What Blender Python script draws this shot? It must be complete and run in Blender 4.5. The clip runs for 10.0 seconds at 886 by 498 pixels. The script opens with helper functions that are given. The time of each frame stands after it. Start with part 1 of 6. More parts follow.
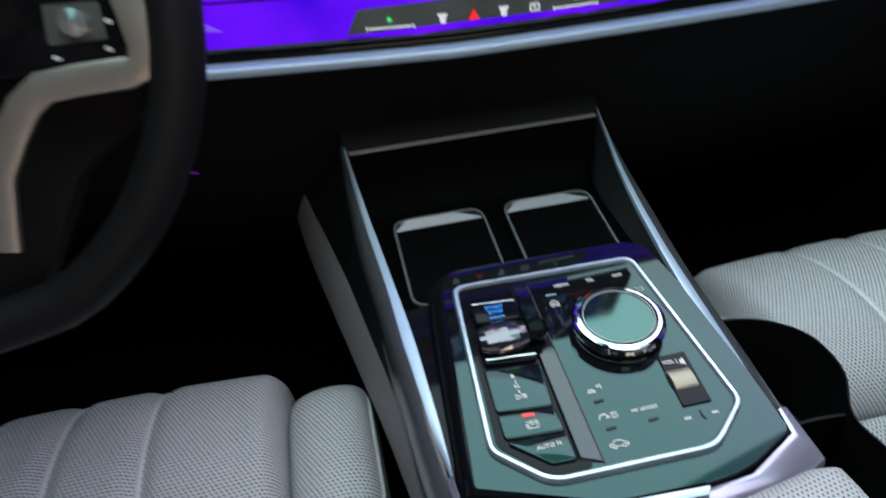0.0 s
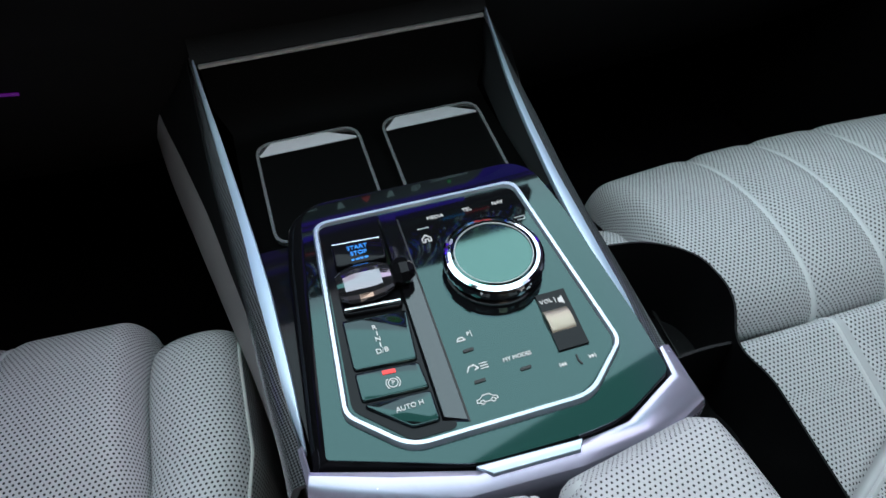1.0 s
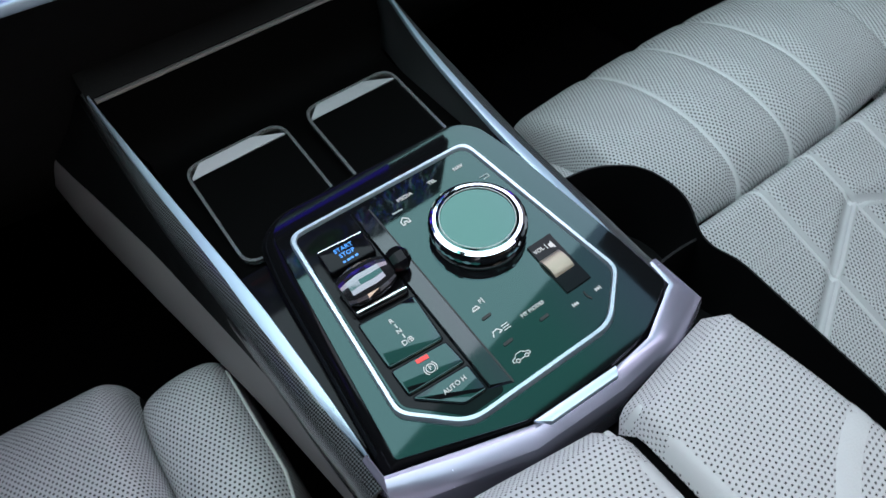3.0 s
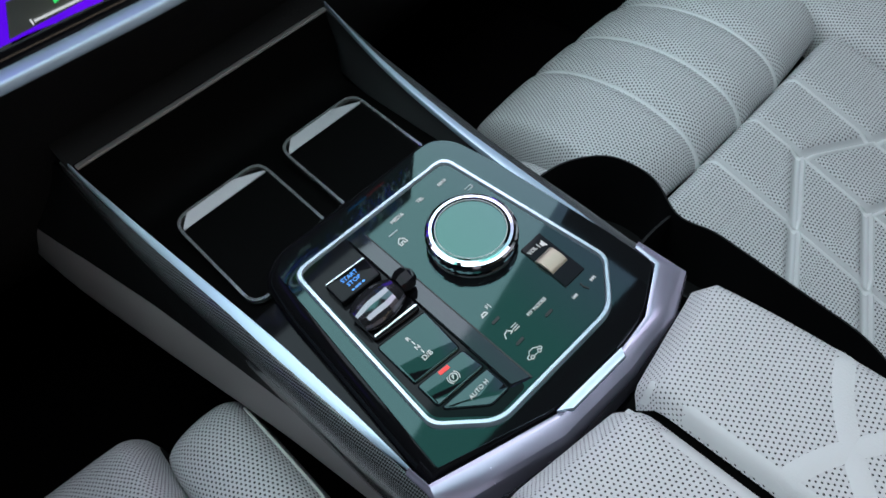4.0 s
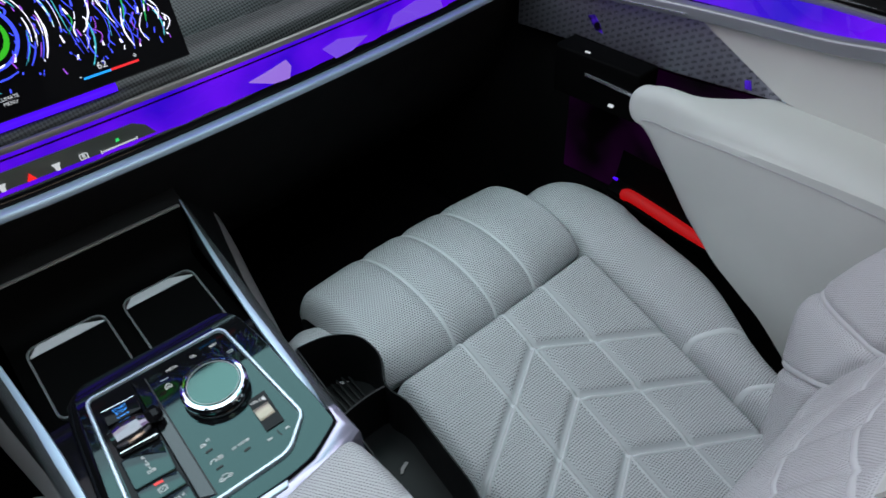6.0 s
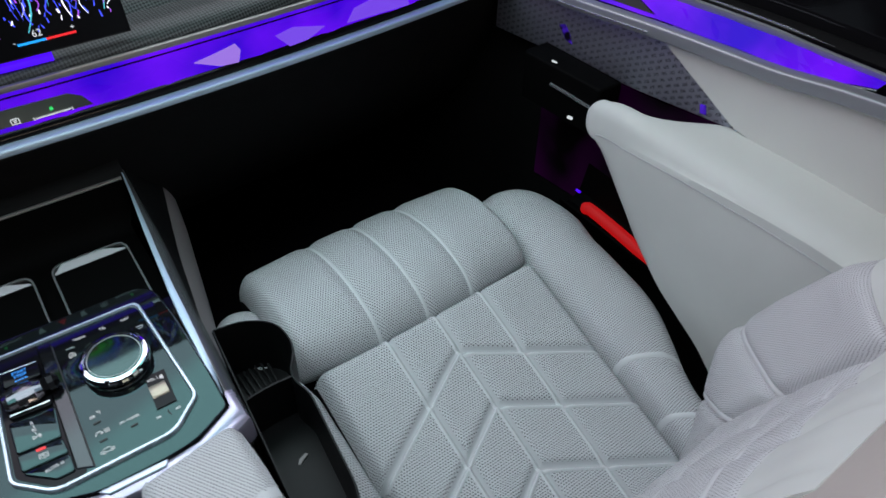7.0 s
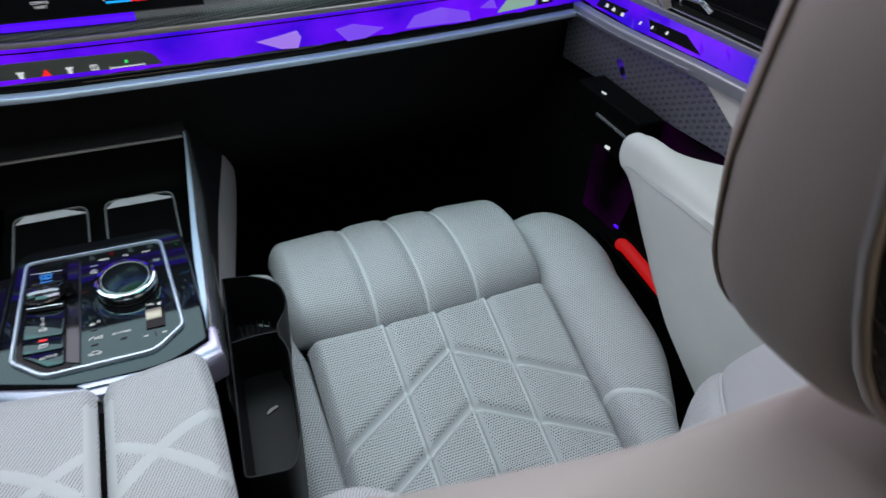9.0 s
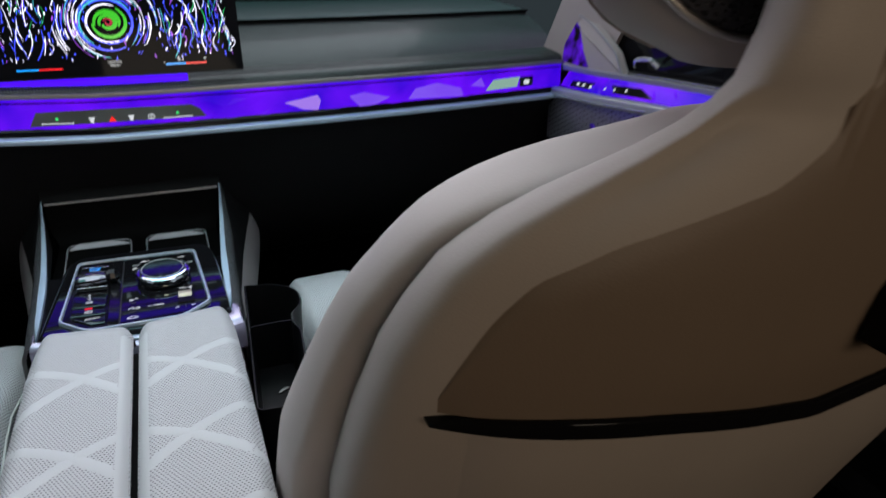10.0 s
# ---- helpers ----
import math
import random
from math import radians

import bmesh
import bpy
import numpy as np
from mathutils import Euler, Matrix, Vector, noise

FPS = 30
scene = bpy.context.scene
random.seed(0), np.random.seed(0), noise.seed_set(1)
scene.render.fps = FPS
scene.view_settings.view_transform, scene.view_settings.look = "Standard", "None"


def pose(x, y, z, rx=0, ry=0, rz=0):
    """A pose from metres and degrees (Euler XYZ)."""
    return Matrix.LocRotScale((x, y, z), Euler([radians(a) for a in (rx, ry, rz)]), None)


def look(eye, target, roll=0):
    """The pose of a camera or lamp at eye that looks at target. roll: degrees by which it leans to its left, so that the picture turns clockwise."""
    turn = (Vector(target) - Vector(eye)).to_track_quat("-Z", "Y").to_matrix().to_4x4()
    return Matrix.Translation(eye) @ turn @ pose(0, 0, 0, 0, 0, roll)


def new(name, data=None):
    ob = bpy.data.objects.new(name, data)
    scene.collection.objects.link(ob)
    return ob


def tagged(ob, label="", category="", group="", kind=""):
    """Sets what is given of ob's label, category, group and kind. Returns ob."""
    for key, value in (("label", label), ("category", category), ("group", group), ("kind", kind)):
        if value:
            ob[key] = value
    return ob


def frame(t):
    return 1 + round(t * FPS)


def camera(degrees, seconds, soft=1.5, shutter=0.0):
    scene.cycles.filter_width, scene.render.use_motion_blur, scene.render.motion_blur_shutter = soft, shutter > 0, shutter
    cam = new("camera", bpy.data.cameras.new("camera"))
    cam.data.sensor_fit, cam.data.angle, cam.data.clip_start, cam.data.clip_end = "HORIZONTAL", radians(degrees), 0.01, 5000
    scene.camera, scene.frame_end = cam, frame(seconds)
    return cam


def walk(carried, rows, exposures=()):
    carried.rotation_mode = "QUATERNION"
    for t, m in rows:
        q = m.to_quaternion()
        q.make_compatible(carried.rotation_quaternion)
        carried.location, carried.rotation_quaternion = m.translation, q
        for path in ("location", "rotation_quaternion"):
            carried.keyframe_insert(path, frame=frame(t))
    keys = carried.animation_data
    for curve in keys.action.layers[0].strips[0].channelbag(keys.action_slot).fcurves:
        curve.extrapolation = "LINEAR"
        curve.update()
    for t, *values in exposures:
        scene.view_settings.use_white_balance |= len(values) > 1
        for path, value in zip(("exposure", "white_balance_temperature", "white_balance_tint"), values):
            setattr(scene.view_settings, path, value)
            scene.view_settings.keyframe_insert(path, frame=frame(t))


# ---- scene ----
cam = camera(66.3, 10.0, shutter=0.5)
PATH = [
    (0, (-0.136, 0.055, 0.81), (0.133, 1.626, -0.398), -4.4),
    (0.5, (-0.103, 0.09, 0.785), (0.25, 1.521, -0.568), -3.1),
    (1, (-0.076, 0.099, 0.788), (0.314, 1.434, -0.649), -2.4),
    (1.5, (-0.08, 0.107, 0.792), (0.352, 1.38, -0.689), -2.9),
    (2, (-0.097, 0.117, 0.794), (0.42, 1.316, -0.721), -3.0),
    (2.5, (-0.114, 0.127, 0.803), (0.469, 1.262, -0.738), -4.2),
    (4, (-0.149, 0.151, 0.84), (0.572, 1.123, -0.752), -10.8),
    (4.5, (-0.153, 0.121, 0.89), (0.65, 1.134, -0.635), -10.0),
    (5, (-0.118, 0.019, 0.979), (0.769, 1.097, -0.453), -7.6),
    (5.5, (-0.076, -0.047, 1.005), (0.849, 1.082, -0.362), -5.4),
    (6, (-0.041, -0.083, 0.995), (0.886, 1.078, -0.344), -3.4),
    (7.5, (0.078, -0.169, 0.999), (0.917, 1.036, -0.359), 2.3),
    (8, (0.103, -0.19, 0.995), (0.902, 1.041, -0.365), 3.9),
    (8.5, (0.125, -0.208, 0.992), (0.867, 1.077, -0.348), 4.6),
    (9, (0.117, -0.255, 0.98), (0.762, 1.155, -0.282), 2.9),
    (9.5, (0.083, -0.373, 0.894), (0.696, 1.216, -0.155), 0.5),
    (10, (0.066, -0.458, 0.848), (0.759, 1.236, 0.043), 0.4),
]
walk(cam, [(t, look(eye, target, roll)) for t, eye, target, roll in PATH],
     exposures=((0.0, 0.0), (2.5, 0.0), (4.0, -0.12), (4.6, -0.2), (6.0, -0.2), (7.5, -0.08), (10.0, -0.04)))

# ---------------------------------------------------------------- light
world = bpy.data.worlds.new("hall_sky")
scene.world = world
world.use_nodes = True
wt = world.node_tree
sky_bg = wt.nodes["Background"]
w_tc = wt.nodes.new("ShaderNodeTexCoord")
w_sp = wt.nodes.new("ShaderNodeSeparateXYZ")
wt.links.new(w_tc.outputs["Generated"], w_sp.inputs[0])
# sky tinted teal to violet by side, to colour the gloss reflections
w_side = wt.nodes.new("ShaderNodeMapRange")
w_side.inputs[1].default_value, w_side.inputs[2].default_value = 0.38, 0.58
wt.links.new(w_sp.outputs[0], w_side.inputs[0])
w_ramp = wt.nodes.new("ShaderNodeValToRGB")
w_ramp.color_ramp.elements[0].color = (0.32, 0.95, 0.86, 1)
w_ramp.color_ramp.elements[1].color = (0.98, 0.66, 1.25, 1)
wt.links.new(w_side.outputs[0], w_ramp.inputs[0])
w_fore = wt.nodes.new("ShaderNodeMapRange")
w_fore.inputs[1].default_value, w_fore.inputs[2].default_value = 0.58, 0.68
wt.links.new(w_sp.outputs[1], w_fore.inputs[0])
w_mix = wt.nodes.new("ShaderNodeMix")
w_mix.data_type = "RGBA"
w_mix.inputs[7].default_value = (0.52, 0.70, 0.80, 1)
wt.links.new(w_fore.outputs[0], w_mix.inputs[0])
wt.links.new(w_ramp.outputs[0], w_mix.inputs[6])
wt.links.new(w_mix.outputs[2], sky_bg.inputs[0])
# sky darkened by direction, ahead and low down, so gloss parts reflect black
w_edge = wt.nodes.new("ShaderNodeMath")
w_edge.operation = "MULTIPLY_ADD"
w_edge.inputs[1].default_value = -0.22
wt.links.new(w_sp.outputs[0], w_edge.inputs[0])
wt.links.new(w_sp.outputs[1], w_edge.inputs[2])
w_fore_dark = wt.nodes.new("ShaderNodeMapRange")
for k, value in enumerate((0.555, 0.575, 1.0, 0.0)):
    w_fore_dark.inputs[k + 1].default_value = value
wt.links.new(w_edge.outputs[0], w_fore_dark.inputs[0])
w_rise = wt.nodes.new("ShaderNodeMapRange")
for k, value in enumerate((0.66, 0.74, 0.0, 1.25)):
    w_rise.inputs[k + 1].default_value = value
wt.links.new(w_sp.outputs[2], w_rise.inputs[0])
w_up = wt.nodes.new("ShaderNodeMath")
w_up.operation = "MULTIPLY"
wt.links.new(w_fore_dark.outputs[0], w_up.inputs[0])
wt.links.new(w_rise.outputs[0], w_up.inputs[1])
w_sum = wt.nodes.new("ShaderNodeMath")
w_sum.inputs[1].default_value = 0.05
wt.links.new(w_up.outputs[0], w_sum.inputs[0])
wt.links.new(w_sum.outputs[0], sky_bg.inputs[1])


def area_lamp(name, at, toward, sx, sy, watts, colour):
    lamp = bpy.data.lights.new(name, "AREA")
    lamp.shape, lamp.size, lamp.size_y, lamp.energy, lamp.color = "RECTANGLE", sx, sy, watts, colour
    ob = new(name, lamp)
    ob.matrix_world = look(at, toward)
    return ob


# daylight that falls through the glass roof
area_lamp("roof_daylight", (0.15, 0.12, 1.33), (0.14, 0.08, 0.0), 1.2, 0.40, 4.1, (0.985, 0.85, 0.99))
# added fill lamp before the windscreen, to brighten the backrests and seats
area_lamp("front_fill", (0.10, 0.68, 1.12), (0.30, -0.15, 0.55), 1.15, 0.50, 4.9, (0.95, 0.88, 1.0))
# added warm fill lamp inside the closed rear, to light the seat backs
area_lamp("rear_fill", (0.30, -1.45, 1.05), (0.35, -0.3, 0.75), 0.9, 0.3, 4.2, (1.0, 0.78, 0.58))

# ---------------------------------------------------------------- small helpers
BASE = {}


def thing(name, at, label, category, group="", kind=""):
    ob = new(name)
    ob.empty_display_size = 0.05
    ob.location = at
    BASE[ob] = Vector(at)
    return tagged(ob, label, category, group, kind)


def finish(bm, mat, name, origin, sharp=35):
    bmesh.ops.recalc_face_normals(bm, faces=bm.faces[:])
    bmesh.ops.translate(bm, vec=-Vector(origin), verts=bm.verts[:])
    me = bpy.data.meshes.new(name)
    bm.to_mesh(me)
    bm.free()
    me.materials.append(mat)
    me.shade_smooth()
    me.set_sharp_from_angle(angle=radians(sharp))
    return me


def part(name, bm, mat, parent, label="", sharp=35):
    """One mesh, built in world metres, under a thing or a part."""
    base = BASE[parent]
    ob = new(name, finish(bm, mat, name, base, sharp))
    ob.parent = parent
    BASE[ob] = base
    return tagged(ob, label)


def solo(name, bm, mat, label, category, kind="", group="", sharp=35):
    """One mesh that is a thing by itself, with its origin at its base."""
    xs = [v.co for v in bm.verts]
    n = len(xs)
    base = Vector((sum(v.x for v in xs) / n, sum(v.y for v in xs) / n, min(v.z for v in xs)))
    ob = new(name, finish(bm, mat, name, base, sharp))
    ob.location = base
    BASE[ob] = base
    return tagged(ob, label, category, group, kind)


def rounded(poly, r, n=5):
    """A polygon in the plane with its corners rounded by r (one number or one a corner)."""
    out, m = [], len(poly)
    for i in range(m):
        rr = r[i] if isinstance(r, (list, tuple)) else r
        a, b, c = Vector(poly[i - 1]), Vector(poly[i]), Vector(poly[(i + 1) % m])
        u, v = a - b, c - b
        k = min(rr, u.length * 0.48, v.length * 0.48)
        if k < 1e-5:
            out.append(tuple(b))
            continue
        p, q = b + u.normalized() * k, b + v.normalized() * k
        for j in range(n + 1):
            s = j / n
            w = p * (1 - s) ** 2 + b * 2 * s * (1 - s) + q * s * s
            out.append(tuple(w))
    return out


def loft(loops, cap=True, closed=True, bm=None):
    """Skin between loops of 3D points, each with the same count."""
    bm = bm or bmesh.new()
    rings = [[bm.verts.new(p) for p in loop] for loop in loops]
    m = len(rings[0])
    for a, b in zip(rings, rings[1:]):
        for i in range(m if closed else m - 1):
            j = (i + 1) % m
            bm.faces.new((a[i], a[j], b[j], b[i]))
    if cap and closed:
        bm.faces.new(rings[0][::-1])
        bm.faces.new(rings[-1])
    return bm


def slab(poly, z0, z1, bev=0.0, place=None, bm=None):
    """A flat plate with the outline poly, from z0 to z1, its upper edge rounded by bev."""
    place = place or (lambda x, y, z: (x, y, z))
    turn = 1 if sum(poly[i - 1][0] * p[1] - p[0] * poly[i - 1][1] for i, p in enumerate(poly)) > 0 else -1

    def shrunk(d):
        out, m = [], len(poly)
        for i in range(m):
            a, b, e = Vector(poly[i - 1]), Vector(poly[i]), Vector(poly[(i + 1) % m])
            t = (e - a)
            nrm = Vector((-t.y, t.x)).normalized() if t.length > 1e-9 else Vector((0, 0))
            out.append(b + nrm * d * turn)
        return out
    steps = [(0, z0)] + ([(bev * (1 - math.cos(a)), z1 - bev + bev * math.sin(a)) for a in (0, 0.5, 1.05, 1.5708)] if bev else [(0, z1)])
    return loft([[place(p[0], p[1], z) for p in shrunk(d)] for d, z in steps], bm=bm)


def sheet(f, us, vs, thick=0.0, bm=None):
    """A surface f(u, v) over a grid with UVs in metres; thick: its depth against the normal."""
    bm = bm or bmesh.new()
    uv = bm.loops.layers.uv.verify()
    pts = [[Vector(f(u, v)) for v in vs] for u in us]
    nu, nv = len(us), len(vs)
    mu, mv = nu // 2, nv // 2
    su = [0.0]
    for i in range(1, nu):
        su.append(su[-1] + (pts[i][mv] - pts[i - 1][mv]).length)
    sv = [0.0]
    for j in range(1, nv):
        sv.append(sv[-1] + (pts[mu][j] - pts[mu][j - 1]).length)
    top = [[bm.verts.new(p) for p in row] for row in pts]
    for i in range(nu - 1):
        for j in range(nv - 1):
            fc = bm.faces.new((top[i][j], top[i + 1][j], top[i + 1][j + 1], top[i][j + 1]))
            for lp, (a, b) in zip(fc.loops, ((i, j), (i + 1, j), (i + 1, j + 1), (i, j + 1))):
                lp[uv].uv = (su[a], sv[b])
    if thick:
        low = [[None] * nv for _ in us]
        for i in range(nu):
            for j in range(nv):
                du = pts[min(i + 1, nu - 1)][j] - pts[max(i - 1, 0)][j]
                dv = pts[i][min(j + 1, nv - 1)] - pts[i][max(j - 1, 0)]
                nn = du.cross(dv)
                nn = nn.normalized() if nn.length > 1e-12 else Vector((0, 0, 1))
                low[i][j] = bm.verts.new(pts[i][j] - nn * thick)
        for i in range(nu - 1):
            for j in range(nv - 1):
                bm.faces.new((low[i][j], low[i][j + 1], low[i + 1][j + 1], low[i + 1][j]))
        for i in range(nu - 1):
            bm.faces.new((top[i][0], low[i][0], low[i + 1][0], top[i + 1][0]))
            bm.faces.new((top[i][-1], top[i + 1][-1], low[i + 1][-1], low[i][-1]))
        for j in range(nv - 1):
            bm.faces.new((top[0][j], top[0][j + 1], low[0][j + 1], low[0][j]))
            bm.faces.new((top[-1][j], low[-1][j], low[-1][j + 1], top[-1][j + 1]))
    return bm


def steps(a, b, n):
    return [a + (b - a) * i / (n - 1) for i in range(n)]


def lerp_table(table, x):
    """Smooth value from a short table of (x, value)."""
    if x <= table[0][0]:
        return table[0][1]
    for (a, va), (b, vb) in zip(table, table[1:]):
        if x <= b:
            s = (x - a) / (b - a)
            return va + (vb - va) * s
    return table[-1][1]


def soft_table(table, x, w=0.02):
    return sum(lerp_table(table, x + w * d) for d in (-1, -0.5, 0, 0.5, 1)) / 5


def spline(pts, n=8, closed=False):
    """Catmull-Rom through 3D points."""
    P = [Vector(p) for p in pts]
    m = len(P)
    out = []
    for i in range(m if closed else m - 1):
        a = P[(i - 1) % m] if closed or i > 0 else P[0] * 2 - P[1]
        b, c = P[i], P[(i + 1) % m]
        d = P[(i + 2) % m] if closed or i + 2 < m else P[-1] * 2 - P[-2]
        for k in range(n):
            t = k / n
            out.append(0.5 * (2 * b + (c - a) * t + (2 * a - 5 * b + 4 * c - d) * t * t + (3 * b - a - 3 * c + d) * t ** 3))
    if not closed:
        out.append(P[-1])
    return out


def sweep(path, profile, closed=False, up=(0, 0, 1), bm=None, cap=True):
    """A profile of (side, up) pairs carried along a path."""
    path = [Vector(p) for p in path]
    m = len(path)
    loops = []
    for i, p in enumerate(path):
        a = path[(i - 1) % m] if closed or i > 0 else path[i]
        b = path[(i + 1) % m] if closed or i < m - 1 else path[i]
        d = (b - a).normalized()
        uq = up(i) if callable(up) else Vector(up)
        side = d.cross(uq).normalized()
        u2 = side.cross(d).normalized()
        loops.append([p + side * s + u2 * h for s, h in profile])
    if closed:
        loops.append(loops[0])
        bm = loft(loops, cap=False, bm=bm)
        bmesh.ops.remove_doubles(bm, verts=bm.verts[:], dist=1e-6)
        return bm
    return loft(loops, cap=cap, bm=bm)


def disc_profile(w, h, n=10):
    return [(w * math.cos(2 * math.pi * i / n), h * math.sin(2 * math.pi * i / n)) for i in range(n)]


def box_profile(w, h, r=0.25, n=2):
    return rounded([(-w, -h), (w, -h), (w, h), (-w, h)], min(w, h) * r, n)


def lathe(profile, at, axis_to=None, n=48, bm=None):
    """Turn a profile of (radius, height) round an axis at a place."""
    at = Vector(at)
    rot = Vector((0, 0, 1)).rotation_difference(Vector(axis_to)).to_matrix() if axis_to else Matrix.Identity(3)
    loops = [[at + rot @ Vector((r * math.cos(2 * math.pi * i / n), r * math.sin(2 * math.pi * i / n), z)) for i in range(n)] for r, z in profile]
    return loft(loops, bm=bm)


def lettering(text, size, matrix, thick=0.0002):
    """Text as a mesh in the built-in font, centred, lying in the matrix's plane."""
    cu = bpy.data.curves.new("letters", "FONT")
    cu.body, cu.size, cu.align_x, cu.align_y, cu.extrude, cu.resolution_u = text, size, "CENTER", "CENTER", thick, 3
    ob = bpy.data.objects.new("letters", cu)
    me = bpy.data.meshes.new_from_object(ob)
    bm = bmesh.new()
    bm.from_mesh(me)
    bm.transform(matrix)
    bpy.data.objects.remove(ob)
    bpy.data.meshes.remove(me)
    return bm


# ---------------------------------------------------------------- materials
def nodes_of(name):
    m = bpy.data.materials.new(name)
    m.use_nodes = True
    nt = m.node_tree
    return m, nt, nt.nodes["Principled BSDF"], nt.links


def node(nt, kind, **ins):
    n = nt.nodes.new(kind)
    for k, v in ins.items():
        n.inputs[k].default_value = v
    return n


def surface(name, colour, rough=0.5, metal=0.0, vary=0.12, scale=30.0, bump=0.05, grain=400.0, spec=0.5, rough_vary=0.15):
    """A plain surface with cloudy variation, fine grain relief and uneven gloss."""
    m, nt, b, ln = nodes_of(name)
    tc = node(nt, "ShaderNodeTexCoord")
    big = node(nt, "ShaderNodeTexNoise", Scale=scale, Detail=4.0)
    fine = node(nt, "ShaderNodeTexNoise", Scale=grain, Detail=3.0)
    ln.new(tc.outputs["Object"], big.inputs["Vector"])
    ln.new(tc.outputs["Object"], fine.inputs["Vector"])
    mix = nt.nodes.new("ShaderNodeMix")
    mix.data_type = "RGBA"
    lo = [c * (1 - vary) for c in colour]
    hi = [min(1, c * (1 + vary)) for c in colour]
    mix.inputs[6].default_value, mix.inputs[7].default_value = (*lo, 1), (*hi, 1)
    ln.new(big.outputs["Fac"], mix.inputs[0])
    ln.new(mix.outputs[2], b.inputs["Base Color"])
    rr = node(nt, "ShaderNodeMapRange")
    rr.inputs[3].default_value, rr.inputs[4].default_value = max(0.02, rough * (1 - rough_vary)), min(1, rough * (1 + rough_vary))
    ln.new(big.outputs["Fac"], rr.inputs[0])
    ln.new(rr.outputs[0], b.inputs["Roughness"])
    bp = node(nt, "ShaderNodeBump", Strength=bump, Distance=0.001)
    ln.new(fine.outputs["Fac"], bp.inputs["Height"])
    ln.new(bp.outputs[0], b.inputs["Normal"])
    b.inputs["Metallic"].default_value = metal
    b.inputs["Specular IOR Level"].default_value = spec
    return m


def glow(name, colour, strength, base=(0.01, 0.01, 0.01), rough=0.1):
    m, nt, b, ln = nodes_of(name)
    b.inputs["Base Color"].default_value = (*base, 1)
    b.inputs["Emission Color"].default_value = (*colour, 1)
    b.inputs["Emission Strength"].default_value = strength
    b.inputs["Roughness"].default_value = rough
    return m


def leather(name, colour, holes=True, pitch=0.0037, hole=0.172, rough=0.48):
    """Grained leather; with holes it is perforated in staggered rows along its UVs."""
    m, nt, b, ln = nodes_of(name)
    tc = node(nt, "ShaderNodeTexCoord")
    big = node(nt, "ShaderNodeTexNoise", Scale=14.0, Detail=5.0)
    fine = node(nt, "ShaderNodeTexVoronoi", Scale=900.0)
    ln.new(tc.outputs["Object"], big.inputs["Vector"])
    ln.new(tc.outputs["Object"], fine.inputs["Vector"])
    mix = nt.nodes.new("ShaderNodeMix")
    mix.data_type = "RGBA"
    mix.inputs[6].default_value = (*[c * 0.93 for c in colour], 1)
    mix.inputs[7].default_value = (*[min(1, c * 1.06) for c in colour], 1)
    ln.new(big.outputs["Fac"], mix.inputs[0])
    bp = node(nt, "ShaderNodeBump", Strength=0.12, Distance=0.0006)
    ln.new(fine.outputs["Distance"], bp.inputs["Height"])
    col, nrm = mix.outputs[2], bp.outputs[0]
    if holes:
        def spot(shift):
            sc = nt.nodes.new("ShaderNodeVectorMath")
            sc.operation = "MULTIPLY_ADD"
            sc.inputs[1].default_value = (1 / pitch, 1 / (pitch * 1.732), 0)
            sc.inputs[2].default_value = (shift, shift, 0)
            ln.new(tc.outputs["UV"], sc.inputs[0])
            fr = nt.nodes.new("ShaderNodeVectorMath")
            fr.operation = "FRACTION"
            ln.new(sc.outputs[0], fr.inputs[0])
            ce = nt.nodes.new("ShaderNodeVectorMath")
            ce.operation = "MULTIPLY_ADD"
            ce.inputs[1].default_value, ce.inputs[2].default_value = (1, 1.732, 0), (-0.5, -0.866, 0)
            ln.new(fr.outputs[0], ce.inputs[0])
            le = nt.nodes.new("ShaderNodeVectorMath")
            le.operation = "LENGTH"
            ln.new(ce.outputs[0], le.inputs[0])
            return le.outputs["Value"]
        mn = nt.nodes.new("ShaderNodeMath")
        mn.operation = "MINIMUM"
        ln.new(spot(0.0), mn.inputs[0])
        ln.new(spot(0.5), mn.inputs[1])
        ed = node(nt, "ShaderNodeMapRange")
        ed.inputs[1].default_value, ed.inputs[2].default_value = hole, hole + 0.075
        ln.new(mn.outputs[0], ed.inputs[0])
        dark = nt.nodes.new("ShaderNodeMix")
        dark.data_type = "RGBA"
        dark.inputs[6].default_value = (0.020, 0.020, 0.022, 1)
        ln.new(ed.outputs[0], dark.inputs[0])
        ln.new(col, dark.inputs[7])
        col = dark.outputs[2]
        b2 = node(nt, "ShaderNodeBump", Strength=0.6, Distance=0.0012)
        ln.new(ed.outputs[0], b2.inputs["Height"])
        ln.new(nrm, b2.inputs["Normal"])
        nrm = b2.outputs[0]
    ln.new(col, b.inputs["Base Color"])
    ln.new(nrm, b.inputs["Normal"])
    b.inputs["Roughness"].default_value = rough
    b.inputs["Specular IOR Level"].default_value = 0.35
    return m


